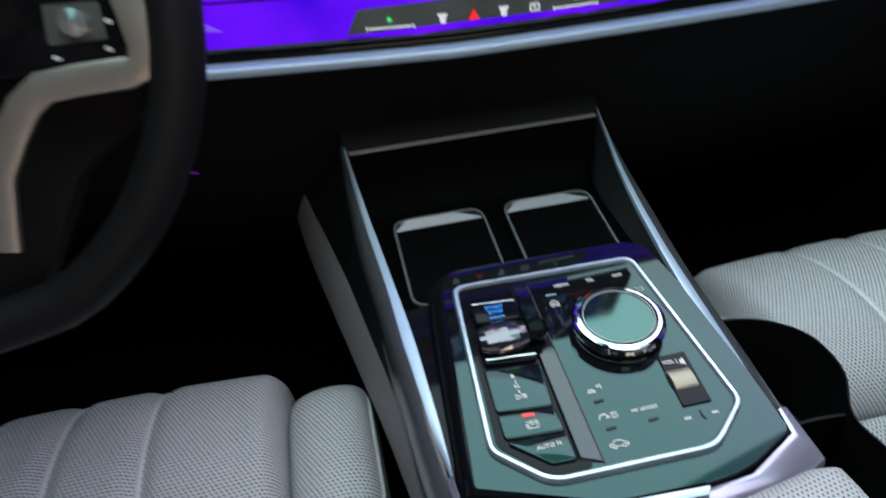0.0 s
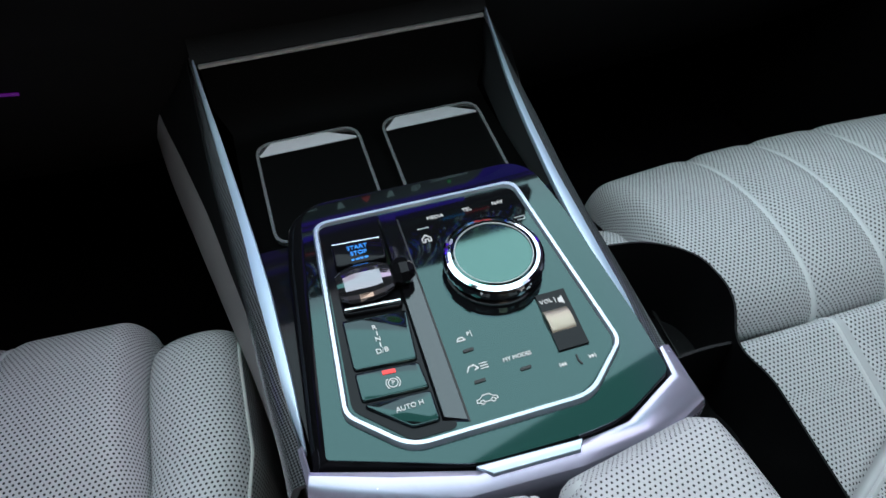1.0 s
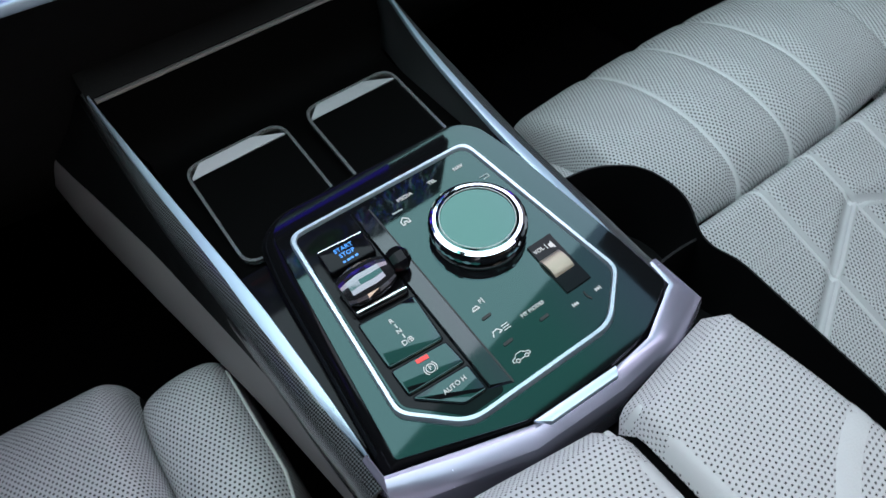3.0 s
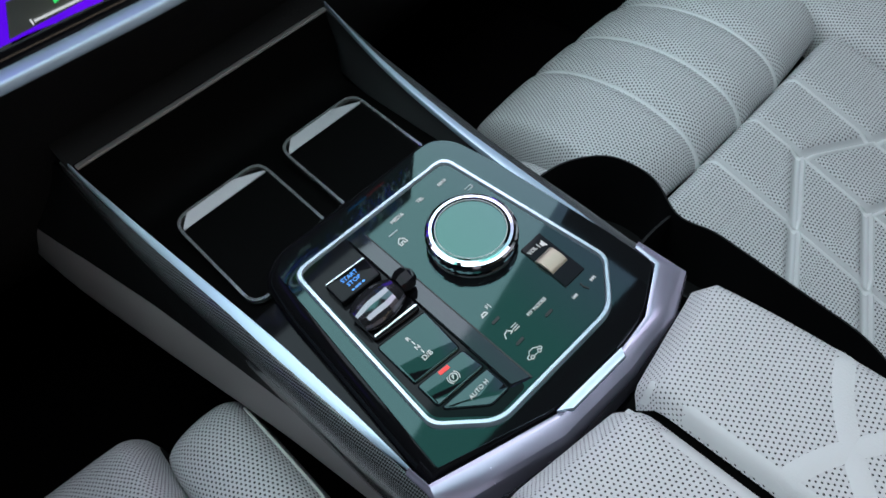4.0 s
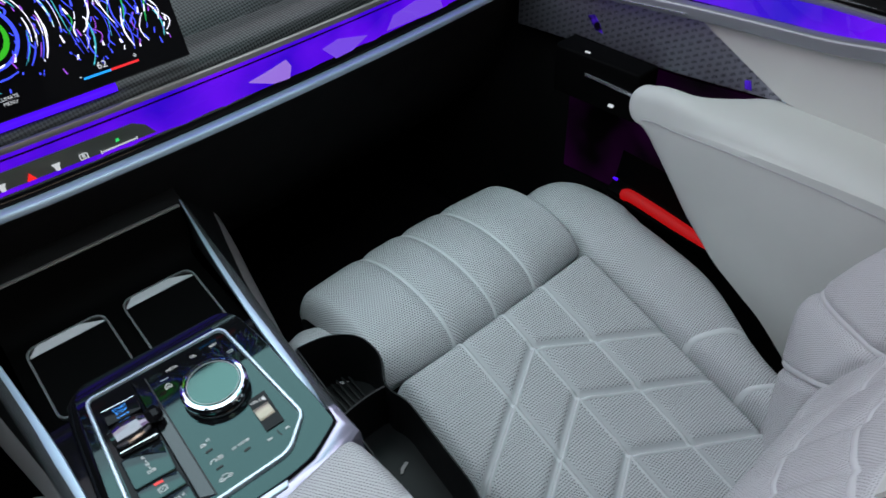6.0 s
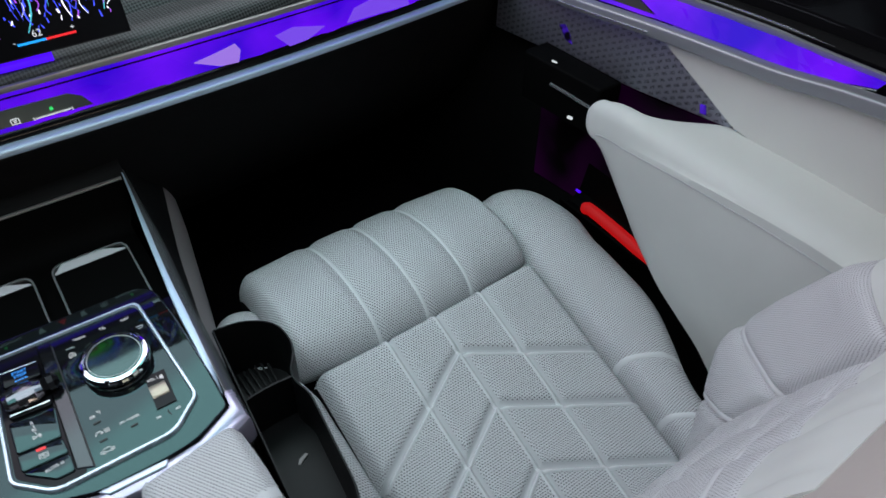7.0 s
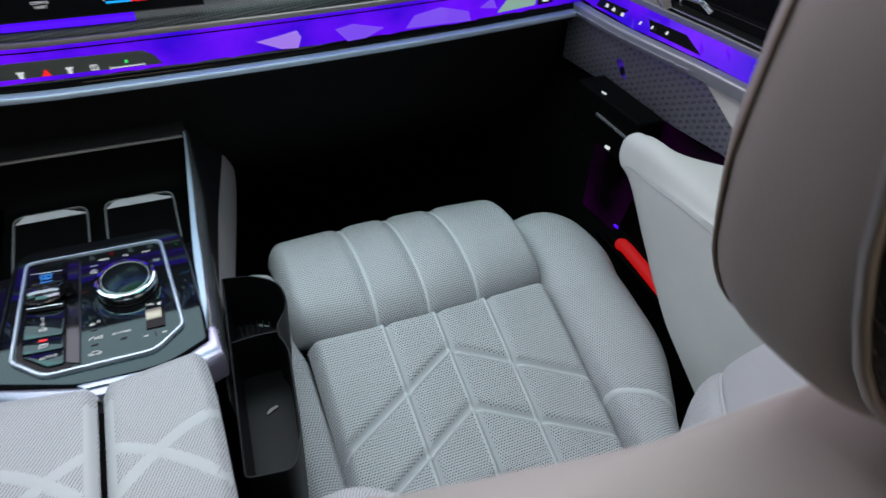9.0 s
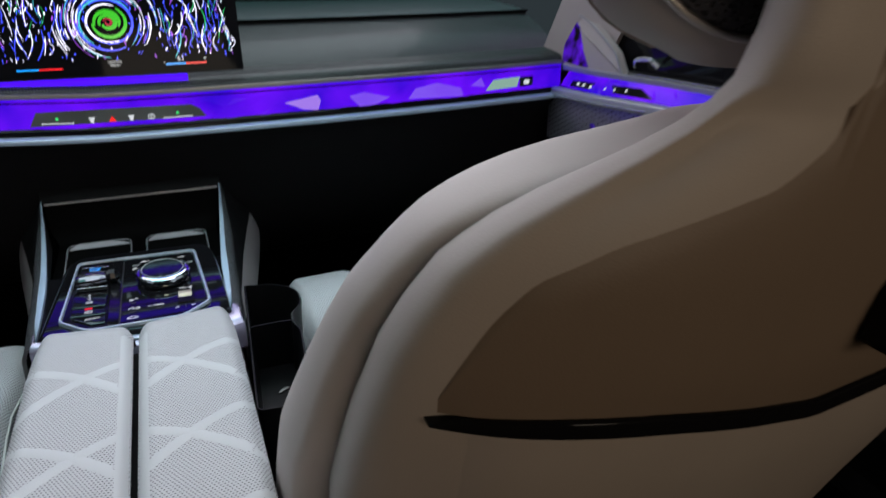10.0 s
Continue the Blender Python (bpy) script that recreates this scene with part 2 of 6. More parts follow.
def weave(name, dark, light, pitch, rough=0.3, coat=0.6):
    """Twill of carbon fibre: a slanted chequer of two tones, lacquered."""
    m, nt, b, ln = nodes_of(name)
    tc = node(nt, "ShaderNodeTexCoord")
    mp = node(nt, "ShaderNodeMapping")
    mp.inputs["Rotation"].default_value = (0, 0, radians(38))
    ln.new(tc.outputs["UV"], mp.inputs[0])
    ch = node(nt, "ShaderNodeTexChecker", Scale=1 / pitch)
    ch.inputs[1].default_value, ch.inputs[2].default_value = (*dark, 1), (*light, 1)
    ln.new(mp.outputs[0], ch.inputs[0])
    ln.new(ch.outputs[0], b.inputs["Base Color"])
    bp = node(nt, "ShaderNodeBump", Strength=0.5, Distance=0.0008)
    ln.new(ch.outputs[1], bp.inputs["Height"])
    ln.new(bp.outputs[0], b.inputs["Normal"])
    b.inputs["Roughness"].default_value = rough
    b.inputs["Coat Weight"].default_value = coat
    b.inputs["Coat Roughness"].default_value = 0.05
    b.inputs["Specular IOR Level"].default_value = 0.25
    return m


def lacquer(name, tint, level=0.5, rough=0.04, ior=1.5):
    """Black coated glass with a coloured sheen."""
    m, nt, b, ln = nodes_of(name)
    tc = node(nt, "ShaderNodeTexCoord")
    nz = node(nt, "ShaderNodeTexNoise", Scale=60.0, Detail=3.0)
    ln.new(tc.outputs["Object"], nz.inputs["Vector"])
    rr = node(nt, "ShaderNodeMapRange")
    rr.inputs[3].default_value, rr.inputs[4].default_value = rough * 0.6, rough * 1.5
    ln.new(nz.outputs["Fac"], rr.inputs[0])
    ln.new(rr.outputs[0], b.inputs["Roughness"])
    b.inputs["Base Color"].default_value = (0.006, 0.006, 0.007, 1)
    b.inputs["IOR"].default_value = ior
    b.inputs["Specular IOR Level"].default_value = level
    b.inputs["Specular Tint"].default_value = (*tint, 1)
    return m


def crystal(name, colour, strength):
    """Backlit cut crystal: cloudy patches of colour, a few of them pale."""
    m, nt, b, ln = nodes_of(name)
    tc = node(nt, "ShaderNodeTexCoord")
    n1 = node(nt, "ShaderNodeTexNoise", Scale=9.0, Detail=3.0)
    ln.new(tc.outputs["Object"], n1.inputs["Vector"])
    cr = nt.nodes.new("ShaderNodeValToRGB")
    cr.color_ramp.elements[0].position, cr.color_ramp.elements[0].color = 0.34, (colour[0] * 0.45, colour[1], colour[2] * 0.62, 1)
    cr.color_ramp.elements[1].position, cr.color_ramp.elements[1].color = 0.70, (colour[0] * 3.0, colour[1] * 10, colour[2], 1)
    ln.new(n1.outputs["Fac"], cr.inputs[0])
    ln.new(cr.outputs[0], b.inputs["Emission Color"])
    b.inputs["Emission Strength"].default_value = strength
    b.inputs["Base Color"].default_value = (0.01, 0.004, 0.04, 1)
    b.inputs["Roughness"].default_value = 0.15
    b.inputs["Specular IOR Level"].default_value = 0.06
    return m


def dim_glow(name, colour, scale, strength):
    """A cloudy, dim emission that puts ambient light into a surface."""
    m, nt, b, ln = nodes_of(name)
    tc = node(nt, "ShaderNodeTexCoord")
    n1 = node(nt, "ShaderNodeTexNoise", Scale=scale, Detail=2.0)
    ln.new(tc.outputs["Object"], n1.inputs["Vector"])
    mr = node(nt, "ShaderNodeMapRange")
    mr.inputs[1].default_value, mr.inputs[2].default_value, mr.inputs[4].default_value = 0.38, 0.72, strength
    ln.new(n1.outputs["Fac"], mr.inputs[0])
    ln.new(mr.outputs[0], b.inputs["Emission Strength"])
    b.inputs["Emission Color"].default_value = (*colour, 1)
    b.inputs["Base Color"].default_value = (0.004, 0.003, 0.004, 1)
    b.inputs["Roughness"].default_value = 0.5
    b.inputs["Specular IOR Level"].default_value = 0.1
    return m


LEATHER = (0.60, 0.60, 0.615)
M_PERF = leather("perforated_leather", LEATHER, pitch=0.0036, hole=0.195)
M_PERF_FINE = leather("finely_perforated_leather", (0.56, 0.56, 0.575), pitch=0.0029, hole=0.15)
M_PERF_BACK = leather("perforated_back_leather", LEATHER, pitch=0.0029, hole=0.13)
M_LEATHER = leather("smooth_leather", (0.62, 0.635, 0.61), holes=False)
M_TAUPE = leather("taupe_rear_leather", (0.175, 0.135, 0.10), holes=False, rough=0.5)
# shell and headrest tones hold shade, the seat side tone holds warm light
M_SHELL = leather("seat_back_leather_shaded", (0.36, 0.325, 0.29), holes=False, rough=0.55)
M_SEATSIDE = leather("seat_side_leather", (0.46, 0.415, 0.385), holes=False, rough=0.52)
M_HEADREST = leather("headrest_leather_shaded", (0.25, 0.222, 0.205), holes=False, rough=0.55)
M_BAND = leather("armrest_band_leather", (0.60, 0.61, 0.62), holes=False, rough=0.45)
# groove shade darkens the flat strip's colour, ridge light brightens the seam's
M_STRIPSEAM = leather("flat_seam_leather_shaded", (0.50, 0.50, 0.515), holes=False, rough=0.5)
M_SEAM = leather("seam_leather", (0.66, 0.665, 0.675), holes=False, rough=0.42)
M_BLACK = surface("black_plastic", (0.007, 0.007, 0.008), 0.45, bump=0.1)
M_CARPET = surface("black_carpet", (0.005, 0.004, 0.005), 0.95, bump=0.6, grain=900.0, spec=0.1)
M_HEADLINER = surface("dark_headliner", (0.03, 0.03, 0.032), 0.9, bump=0.3, grain=700.0, spec=0.2)
M_SOFTBLACK = surface("soft_black_trim", (0.006, 0.006, 0.0065), 0.65, bump=0.25, grain=600.0, spec=0.2)
M_HOOD = surface("smooth_dash_top", (0.045, 0.052, 0.054), 0.42, vary=0.15, bump=0.05, grain=700.0, spec=0.5)
M_PANEL = lacquer("coated_black_glass", (0.54, 1.0, 0.99), 0.68)
M_RIB = lacquer("grey_gloss_rib", (0.85, 0.95, 1.0), 0.75, 0.06)
M_SCREEN = lacquer("display_glass", (0.8, 0.85, 0.9), 0.05, 0.05)
M_DEEP = lacquer("deep_black_gloss", (0.8, 0.85, 0.9), 0.16, 0.06)
M_CHROME = surface("satin_chrome", (0.80, 0.84, 0.87), 0.16, 0.85, vary=0.05, bump=0.02, rough_vary=0.3)
M_SILVER = surface("brushed_aluminium", (0.58, 0.74, 0.88), 0.36, 0.45, vary=0.06, bump=0.05, grain=1200.0)
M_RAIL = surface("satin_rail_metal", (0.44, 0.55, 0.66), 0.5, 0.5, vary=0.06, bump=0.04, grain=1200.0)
M_BEZEL = surface("bright_satin_aluminium", (0.62, 0.72, 0.82), 0.30, 0.6, vary=0.04, bump=0.02, grain=1200.0)
M_DARKMETAL = surface("dark_satin_metal", (0.30, 0.29, 0.28), 0.4, 0.7, vary=0.1, bump=0.03)
M_PEARL = surface("pearl_silver_trim", (0.50, 0.48, 0.62), 0.26, 0.65, vary=0.08, bump=0.03)
M_CARBON = weave("carbon_weave", (0.002, 0.002, 0.0025), (0.13, 0.138, 0.145), 0.0012, rough=0.3, coat=0.9)
M_DASHWEAVE = weave("dash_weave", (0.002, 0.002, 0.0022), (0.045, 0.049, 0.049), 0.0027, rough=0.5, coat=0.12)
M_CRYSTAL = crystal("lit_crystal", (0.055, 0.0005, 0.95), 1.15)
M_PALE = glow("pale_facet_glint", (0.42, 0.22, 0.98), 0.85)
M_PALE_DIM = glow("dim_facet_glint", (0.22, 0.075, 0.98), 0.9)
M_AMBIENT = glow("ambient_light", (0.07, 0.0, 1.0), 1.3, rough=0.7)
M_RED = glow("red_lamp", (1.0, 0.012, 0.01), 1.1)
M_WHITE = glow("lit_white_print", (0.9, 0.95, 1.0), 0.75)
M_GREYPRINT = surface("grey_print", (0.55, 0.58, 0.58), 0.5, bump=0.0)
M_LIP = surface("frosted_metal", (0.38, 0.36, 0.38), 0.45, 0.6, vary=0.05)
M_GREYEDGE = surface("grey_satin_edge", (0.52, 0.51, 0.50), 0.35, 0.5, vary=0.08, bump=0.03)
M_KNEE = leather("grey_knee_leather", (0.29, 0.265, 0.265), holes=False)
M_BOXBLACK = surface("black_box_plastic", (0.0045, 0.0045, 0.005), 0.4, bump=0.08, spec=0.2)
M_WELL = surface("matt_black", (0.002, 0.002, 0.002), 0.6, spec=0.03)
M_MIRROR = surface("polished_facets", (0.70, 0.77, 0.82), 0.06, 1.0, vary=0.02, bump=0.0)
# grey base colour stands in for reflections on the black strip glass
M_STRIP = surface("grey_sheen_glass", (0.080, 0.090, 0.080), 0.12, vary=0.05, bump=0.0, spec=0.6)
M_BLUE = glow("lit_blue_print", (0.05, 0.32, 1.0), 1.3)
M_DARKGLASS = lacquer("dark_tinted_glass", (0.9, 0.95, 1.0), 0.15, 0.05)
M_KNOBTOP = lacquer("knob_cap", (0.48, 1.0, 0.92), 0.95, 0.06, ior=1.6)
M_FACETS = surface("clear_cut_crystal", (0.17, 0.17, 0.19), 0.07, 0.9, vary=0.02, bump=0.0)


def mesh_black():
    m, nt, b, ln = nodes_of("black_speaker_mesh")
    tc = node(nt, "ShaderNodeTexCoord")
    vo = node(nt, "ShaderNodeTexVoronoi", Scale=320.0)
    ln.new(tc.outputs["Object"], vo.inputs["Vector"])
    mr = node(nt, "ShaderNodeMapRange")
    mr.inputs[1].default_value, mr.inputs[2].default_value = 0.25, 0.45
    ln.new(vo.outputs["Distance"], mr.inputs[0])
    mx = nt.nodes.new("ShaderNodeMix")
    mx.data_type = "RGBA"
    mx.inputs[6].default_value, mx.inputs[7].default_value = (0.002, 0.002, 0.002, 1), (0.03, 0.03, 0.032, 1)
    ln.new(mr.outputs[0], mx.inputs[0])
    ln.new(mx.outputs[2], b.inputs["Base Color"])
    bp = node(nt, "ShaderNodeBump", Strength=0.7, Distance=0.001)
    ln.new(mr.outputs[0], bp.inputs["Height"])
    ln.new(bp.outputs[0], b.inputs["Normal"])
    b.inputs["Roughness"].default_value, b.inputs["Metallic"].default_value = 0.4, 0.5
    return m


M_MESH = mesh_black()

# ---------------------------------------------------------------- structure
def box(x0, x1, y0, y1, z0, z1, bm=None, bev=0.0):
    return slab([(x0, y0), (x1, y0), (x1, y1), (x0, y1)], z0, z1, bev, bm=bm)


solo("floor", box(-0.86, 0.86, -1.7, 1.3, -0.03, 0.0), M_CARPET, "black carpet on the car floor", "floor", "structure")
solo("wall_front", box(-0.86, 0.86, 1.0, 1.06, 0.0, 0.70), M_CARPET, "black carpeted bulkhead behind the dashboard", "wall", "structure")
# unseen wall, full height to keep sky light off the seat backs
solo("wall_rear", box(-0.86, 0.86, -1.70, -1.64, 0.0, 1.32), M_HEADLINER, "unseen dark wall closing the rear of the cabin", "wall", "structure")
# roof frame round the glass roof
bm = bmesh.new()
for x0, x1, y0, y1 in ((-0.86, -0.50, -1.7, 0.42), (0.60, 0.86, -1.7, 0.42), (-0.50, 0.60, 0.36, 0.42), (-0.50, 0.60, -1.7, -0.10)):
    box(x0, x1, y0, y1, 1.30, 1.34, bm)
solo("ceiling", bm, M_HEADLINER, "dark headliner round the glass roof", "ceiling", "structure")


# ---------------------------------------------------------------- dashboard
def dash_y(x):
    return 0.582 + 0.105 * x * x


DASH = thing("dashboard", (0, 0.75, 0.0), "black dashboard with a lit crystal band and silver rail", "dashboard")
XS = steps(-0.80, 0.765, 60)
# upper pad, woven
pad = [(0.006, 0.664), (0.010, 0.673), (0.022, 0.678), (0.040, 0.681), (0.058, 0.683), (0.064, 0.688), (0.080, 0.700), (0.12, 0.717), (0.17, 0.732), (0.178, 0.738), (0.24, 0.744), (0.34, 0.750), (0.47, 0.752)]
for first, last, mat_, name_, text_ in ((0, 4, M_DASHWEAVE, "woven_shelf", "dark woven shelf"), (4, 8, M_DASHWEAVE, "dash_hood", "dark woven hood"), (8, 12, M_HOOD, "dash_top", "smooth dark grey dash top")):
    part(name_, sheet(lambda x, k: (x, dash_y(x) + pad[k][0], pad[k][1]), XS, range(first, last + 1), 0.004), mat_, DASH, text_, 60)
lower = [(0.004, 0.600), (0.012, 0.594), (0.03, 0.575), (0.05, 0.54), (0.075, 0.47), (0.11, 0.40), (0.17, 0.33), (0.40, 0.25)]
part("lower_panel", sheet(lambda x, k: (x, dash_y(x) + lower[k][0], lower[k][1]), XS, range(len(lower)), 0.004), M_SOFTBLACK, DASH, "soft black lower panel", 60)
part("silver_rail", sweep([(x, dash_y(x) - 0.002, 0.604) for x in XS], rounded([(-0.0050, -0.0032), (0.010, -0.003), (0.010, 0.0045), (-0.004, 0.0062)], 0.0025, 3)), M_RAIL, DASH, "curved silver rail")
part("upper_rail", sweep([(x, dash_y(x) + 0.004, 0.664) for x in XS], rounded([(-0.0028, -0.004), (0.0030, -0.004), (0.0030, 0.0022), (-0.0022, 0.0022)], 0.001, 2)), M_DARKMETAL, DASH, "dark satin rail")


def band(x0, x1, z0, z1, out, n, seed, mat, name, parent, label=""):
    """A faceted crystal band that follows the dashboard's curve."""
    rnd = random.Random(seed)
    bm = bmesh.new()
    rows = 4
    g = []
    for i in range(n):
        x = x0 + (x1 - x0) * i / (n - 1)
        col = []
        for j in range(rows):
            xx = x + (rnd.uniform(-0.4, 0.4) * (x1 - x0) / n if 0 < i < n - 1 else 0)
            z = z0 + (z1 - z0) * (j + (rnd.uniform(-0.3, 0.3) if 0 < j < rows - 1 else 0)) / (rows - 1)
            y = dash_y(xx) + out + rnd.uniform(-0.0012, 0.0012)
            col.append(bm.verts.new((xx, y, z)))
        g.append(col)
    for i in range(n - 1):
        for j in range(rows - 1):
            a, b, c, d = g[i][j], g[i + 1][j], g[i + 1][j + 1], g[i][j + 1]
            if rnd.random() < 0.5:
                bm.faces.new((a, b, c)), bm.faces.new((a, c, d))
            else:
                bm.faces.new((a, b, d)), bm.faces.new((b, c, d))
    return part(name, bm, mat, parent, label, 1)


part("band_ledge", sheet(lambda x, k: (x, dash_y(x) + (0.0055, 0.0015, 0.002)[k], (0.6180, 0.6145, 0.609)[k]), XS, (0, 1, 2), 0.002), M_DEEP, DASH, "gloss black ledge below the crystal", 60)
part("band_shadow_line", sweep([(x, dash_y(x) + 0.0028, 0.6545) for x in XS], box_profile(0.0006, 0.0007)), M_WELL, DASH, "dark line along the crystal")
BAND = band(-0.78, 0.75, 0.6165, 0.660, 0.004, 60, 4, M_CRYSTAL, "crystal_band", DASH, "faceted crystal band lit violet blue")


def on_band(x, z, out=0.0):
    return (x, dash_y(x) + 0.0005 - out, z)


def band_plate(pts, mat, name, parent, label="", out=0.0, deep=0.0015):
    front = [on_band(x, z, out) for x, z in pts]
    return part(name, loft([front, [(a, b + deep, c) for a, b, c in front]]), mat, parent, label)


# pale facets: reflections in the cut crystal, put in as glowing plates
for pts in ([(0.232, 0.635), (0.262, 0.639), (0.284, 0.643), (0.289, 0.634), (0.284, 0.620), (0.262, 0.622)], [(0.335, 0.637), (0.360, 0.641), (0.404, 0.630), (0.378, 0.620), (0.352, 0.619)],
            [(0.437, 0.624), (0.450, 0.640), (0.490, 0.646), (0.535, 0.634), (0.540, 0.620)], [(0.555, 0.636), (0.575, 0.648), (0.583, 0.632)],
            [(-0.255, 0.636), (-0.22, 0.645), (-0.20, 0.634)]):
    band_plate(pts, M_PALE if pts[0][0] == 0.232 else M_PALE_DIM, "facet", BAND)
# climate strip with its touch symbols
STRIP = band_plate([(-0.108, 0.6235), (-0.098, 0.6425), (0.098, 0.6435), (0.110, 0.6370), (0.118, 0.6250)], M_STRIP, "touch_strip", DASH, "smoked glass touch strip with lit symbols", 0.001)


def strip_mark(pts, mat, name="symbol"):
    band_plate(pts, mat, name, STRIP, "", 0.0022, 0.0008)


M_GREENMARK = glow("green_mark", (0.05, 0.9, 0.2), 0.9)
for cx in (-0.074, 0.079):
    strip_mark([(cx - 0.017, 0.6268), (cx + 0.017, 0.6268), (cx + 0.017, 0.6280), (cx - 0.017, 0.6280)], M_WHITE, "slider")
    for e in (-0.0185, 0.0185):
        strip_mark([(cx + e - 0.0005, 0.6257), (cx + e + 0.0005, 0.6257), (cx + e + 0.0005, 0.6291), (cx + e - 0.0005, 0.6291)], M_WHITE, "slider_end")
    strip_mark([(cx - 0.0018, 0.6315), (cx + 0.0018, 0.6325), (cx + 0.001, 0.6355), (cx - 0.0018, 0.635)], M_GREENMARK, "indicator")
strip_mark([(-0.0110, 0.6275), (-0.0020, 0.6275), (-0.0065, 0.6355)], M_RED, "hazard_symbol")
for cx in (-0.032, 0.018):
    strip_mark([(cx - 0.0020, 0.6270), (cx + 0.0020, 0.6270), (cx + 0.0026, 0.6315), (cx + 0.0042, 0.6345), (cx - 0.0042, 0.6345), (cx - 0.0026, 0.6315)], M_WHITE, "defrost_symbol")
for x0, x1, z0, z1 in ((0.0398, 0.0482, 0.6276, 0.6284), (0.0404, 0.0470, 0.6332, 0.6340), (0.0398, 0.0406, 0.6284, 0.6332), (0.0470, 0.0480, 0.6284, 0.6332), (0.0424, 0.0452, 0.6298, 0.6306), (0.0424, 0.0452, 0.6314, 0.6322)):
    strip_mark([(x0, z0), (x1, z0), (x1, z1), (x0, z1)], M_WHITE, "window_symbol")
band_plate([(0.585, 0.625), (0.60, 0.642), (0.655, 0.644), (0.65, 0.627)], glow("pale_green_facet", (0.45, 0.75, 0.62), 0.55), "vent_facet", DASH, "pale green lit facet", 0.001)
band_plate(rounded([(0.656, 0.626), (0.684, 0.627), (0.684, 0.643), (0.656, 0.643)], 0.002, 2), M_PANEL, "glovebox_button", DASH, "black glovebox button", 0.001)
band_plate(rounded([(0.664, 0.630), (0.675, 0.630), (0.675, 0.638), (0.664, 0.638)], 0.002, 2), M_WHITE, "button_symbol", DASH, "", 0.0024)
part("footwell_strip", sweep([(-0.302, 0.648, 0.489), (-0.262, 0.648, 0.485)], disc_profile(0.0012, 0.0016, 8)), glow("magenta_strip", (0.26, 0.0, 0.50), 0.18), DASH, "magenta footwell light strip")
# dark joint between the hood and the dash top
part("dash_joint", sweep([(x, dash_y(x) + 0.174, 0.7385) for x in XS], box_profile(0.0045, 0.0022)), M_WELL, DASH, "dark joint across the dash top")

# ---------------------------------------------------------------- display
SCREEN = thing("display_screen", (0.0, 0.60, 0.68), "wide curved display showing coloured light swirls", "screen")


def scr(x, h, out=0.0):
    """A point on the display: x across, h up its face."""
    return (x, 0.586 + 0.16 * h + 0.25 * x * x * 0.3 - out, 0.689 + h)


HX = steps(-0.62, 0.178, 24)
bm = sheet(lambda x, h: scr(x, h), HX, steps(0.0, 0.115, 4), 0.012)
part("screen_glass", bm, M_SCREEN, SCREEN, "black glossy curved glass")
part("screen_frame", sweep([scr(x, 0.0, -0.003) for x in HX], box_profile(0.002, 0.0018)), M_BLACK, SCREEN, "thin black frame")


def stroke(pts, w, mat, name="light_trail"):
    """A flat lit stroke on the display."""
    bm = bmesh.new()
    L, R = [], []
    for i, (x, h) in enumerate(pts):
        a, b = pts[max(i - 1, 0)], pts[min(i + 1, len(pts) - 1)]
        d = Vector((b[0] - a[0], b[1] - a[1]))
        d = d.normalized() if d.length > 1e-9 else Vector((1, 0))
        k = w * (0.4 + 0.6 * math.sin(math.pi * (i + 0.5) / len(pts)))
        L.append(bm.verts.new(scr(x - d.y * k, h + d.x * k, 0.0012)))
        R.append(bm.verts.new(scr(x + d.y * k, h - d.x * k, 0.0012)))
    for i in range(len(pts) - 1):
        bm.faces.new((L[i], R[i], R[i + 1], L[i + 1]))
    return part(name, bm, mat, SCREEN)


M_TRAILS = [glow("trail_white", (0.85, 0.85, 1.0), 1.8), glow("trail_blue", (0.05, 0.08, 1.0), 1.6), glow("trail_green", (0.03, 0.85, 0.22), 0.7),
            glow("trail_violet", (0.45, 0.1, 1.0), 1.0), glow("trail_cyan", (0.1, 0.75, 0.9), 0.9), glow("trail_red", (1.0, 0.03, 0.12), 0.45)]
rnd = random.Random(11)
SWX, SWH = 0.009, 0.068
M_GREEN = glow("swirl_green", (0.06, 0.80, 0.03), 0.75)
for k, (r0, w0, mat_) in enumerate(((0.0022, 0.0014, M_TRAILS[5]), (0.0070, 0.0030, M_GREEN), (0.0125, 0.0026, M_GREEN), (0.0175, 0.0024, M_GREEN), (0.0225, 0.0014, M_TRAILS[0]), (0.0260, 0.0016, M_TRAILS[1]), (0.0295, 0.0012, M_TRAILS[4]), (0.0330, 0.0014, M_TRAILS[1]))):
    a0, turns = rnd.uniform(0, 6.28), (1.0 if k < 2 else rnd.uniform(0.45, 0.8))
    stroke([(SWX + (r0 + 0.003 * t / 20) * math.cos(a0 + turns * 6.28 * t / 20) * 1.1, SWH + (r0 + 0.003 * t / 20) * math.sin(a0 + turns * 6.28 * t / 20)) for t in range(21)], w0, mat_, "swirl")
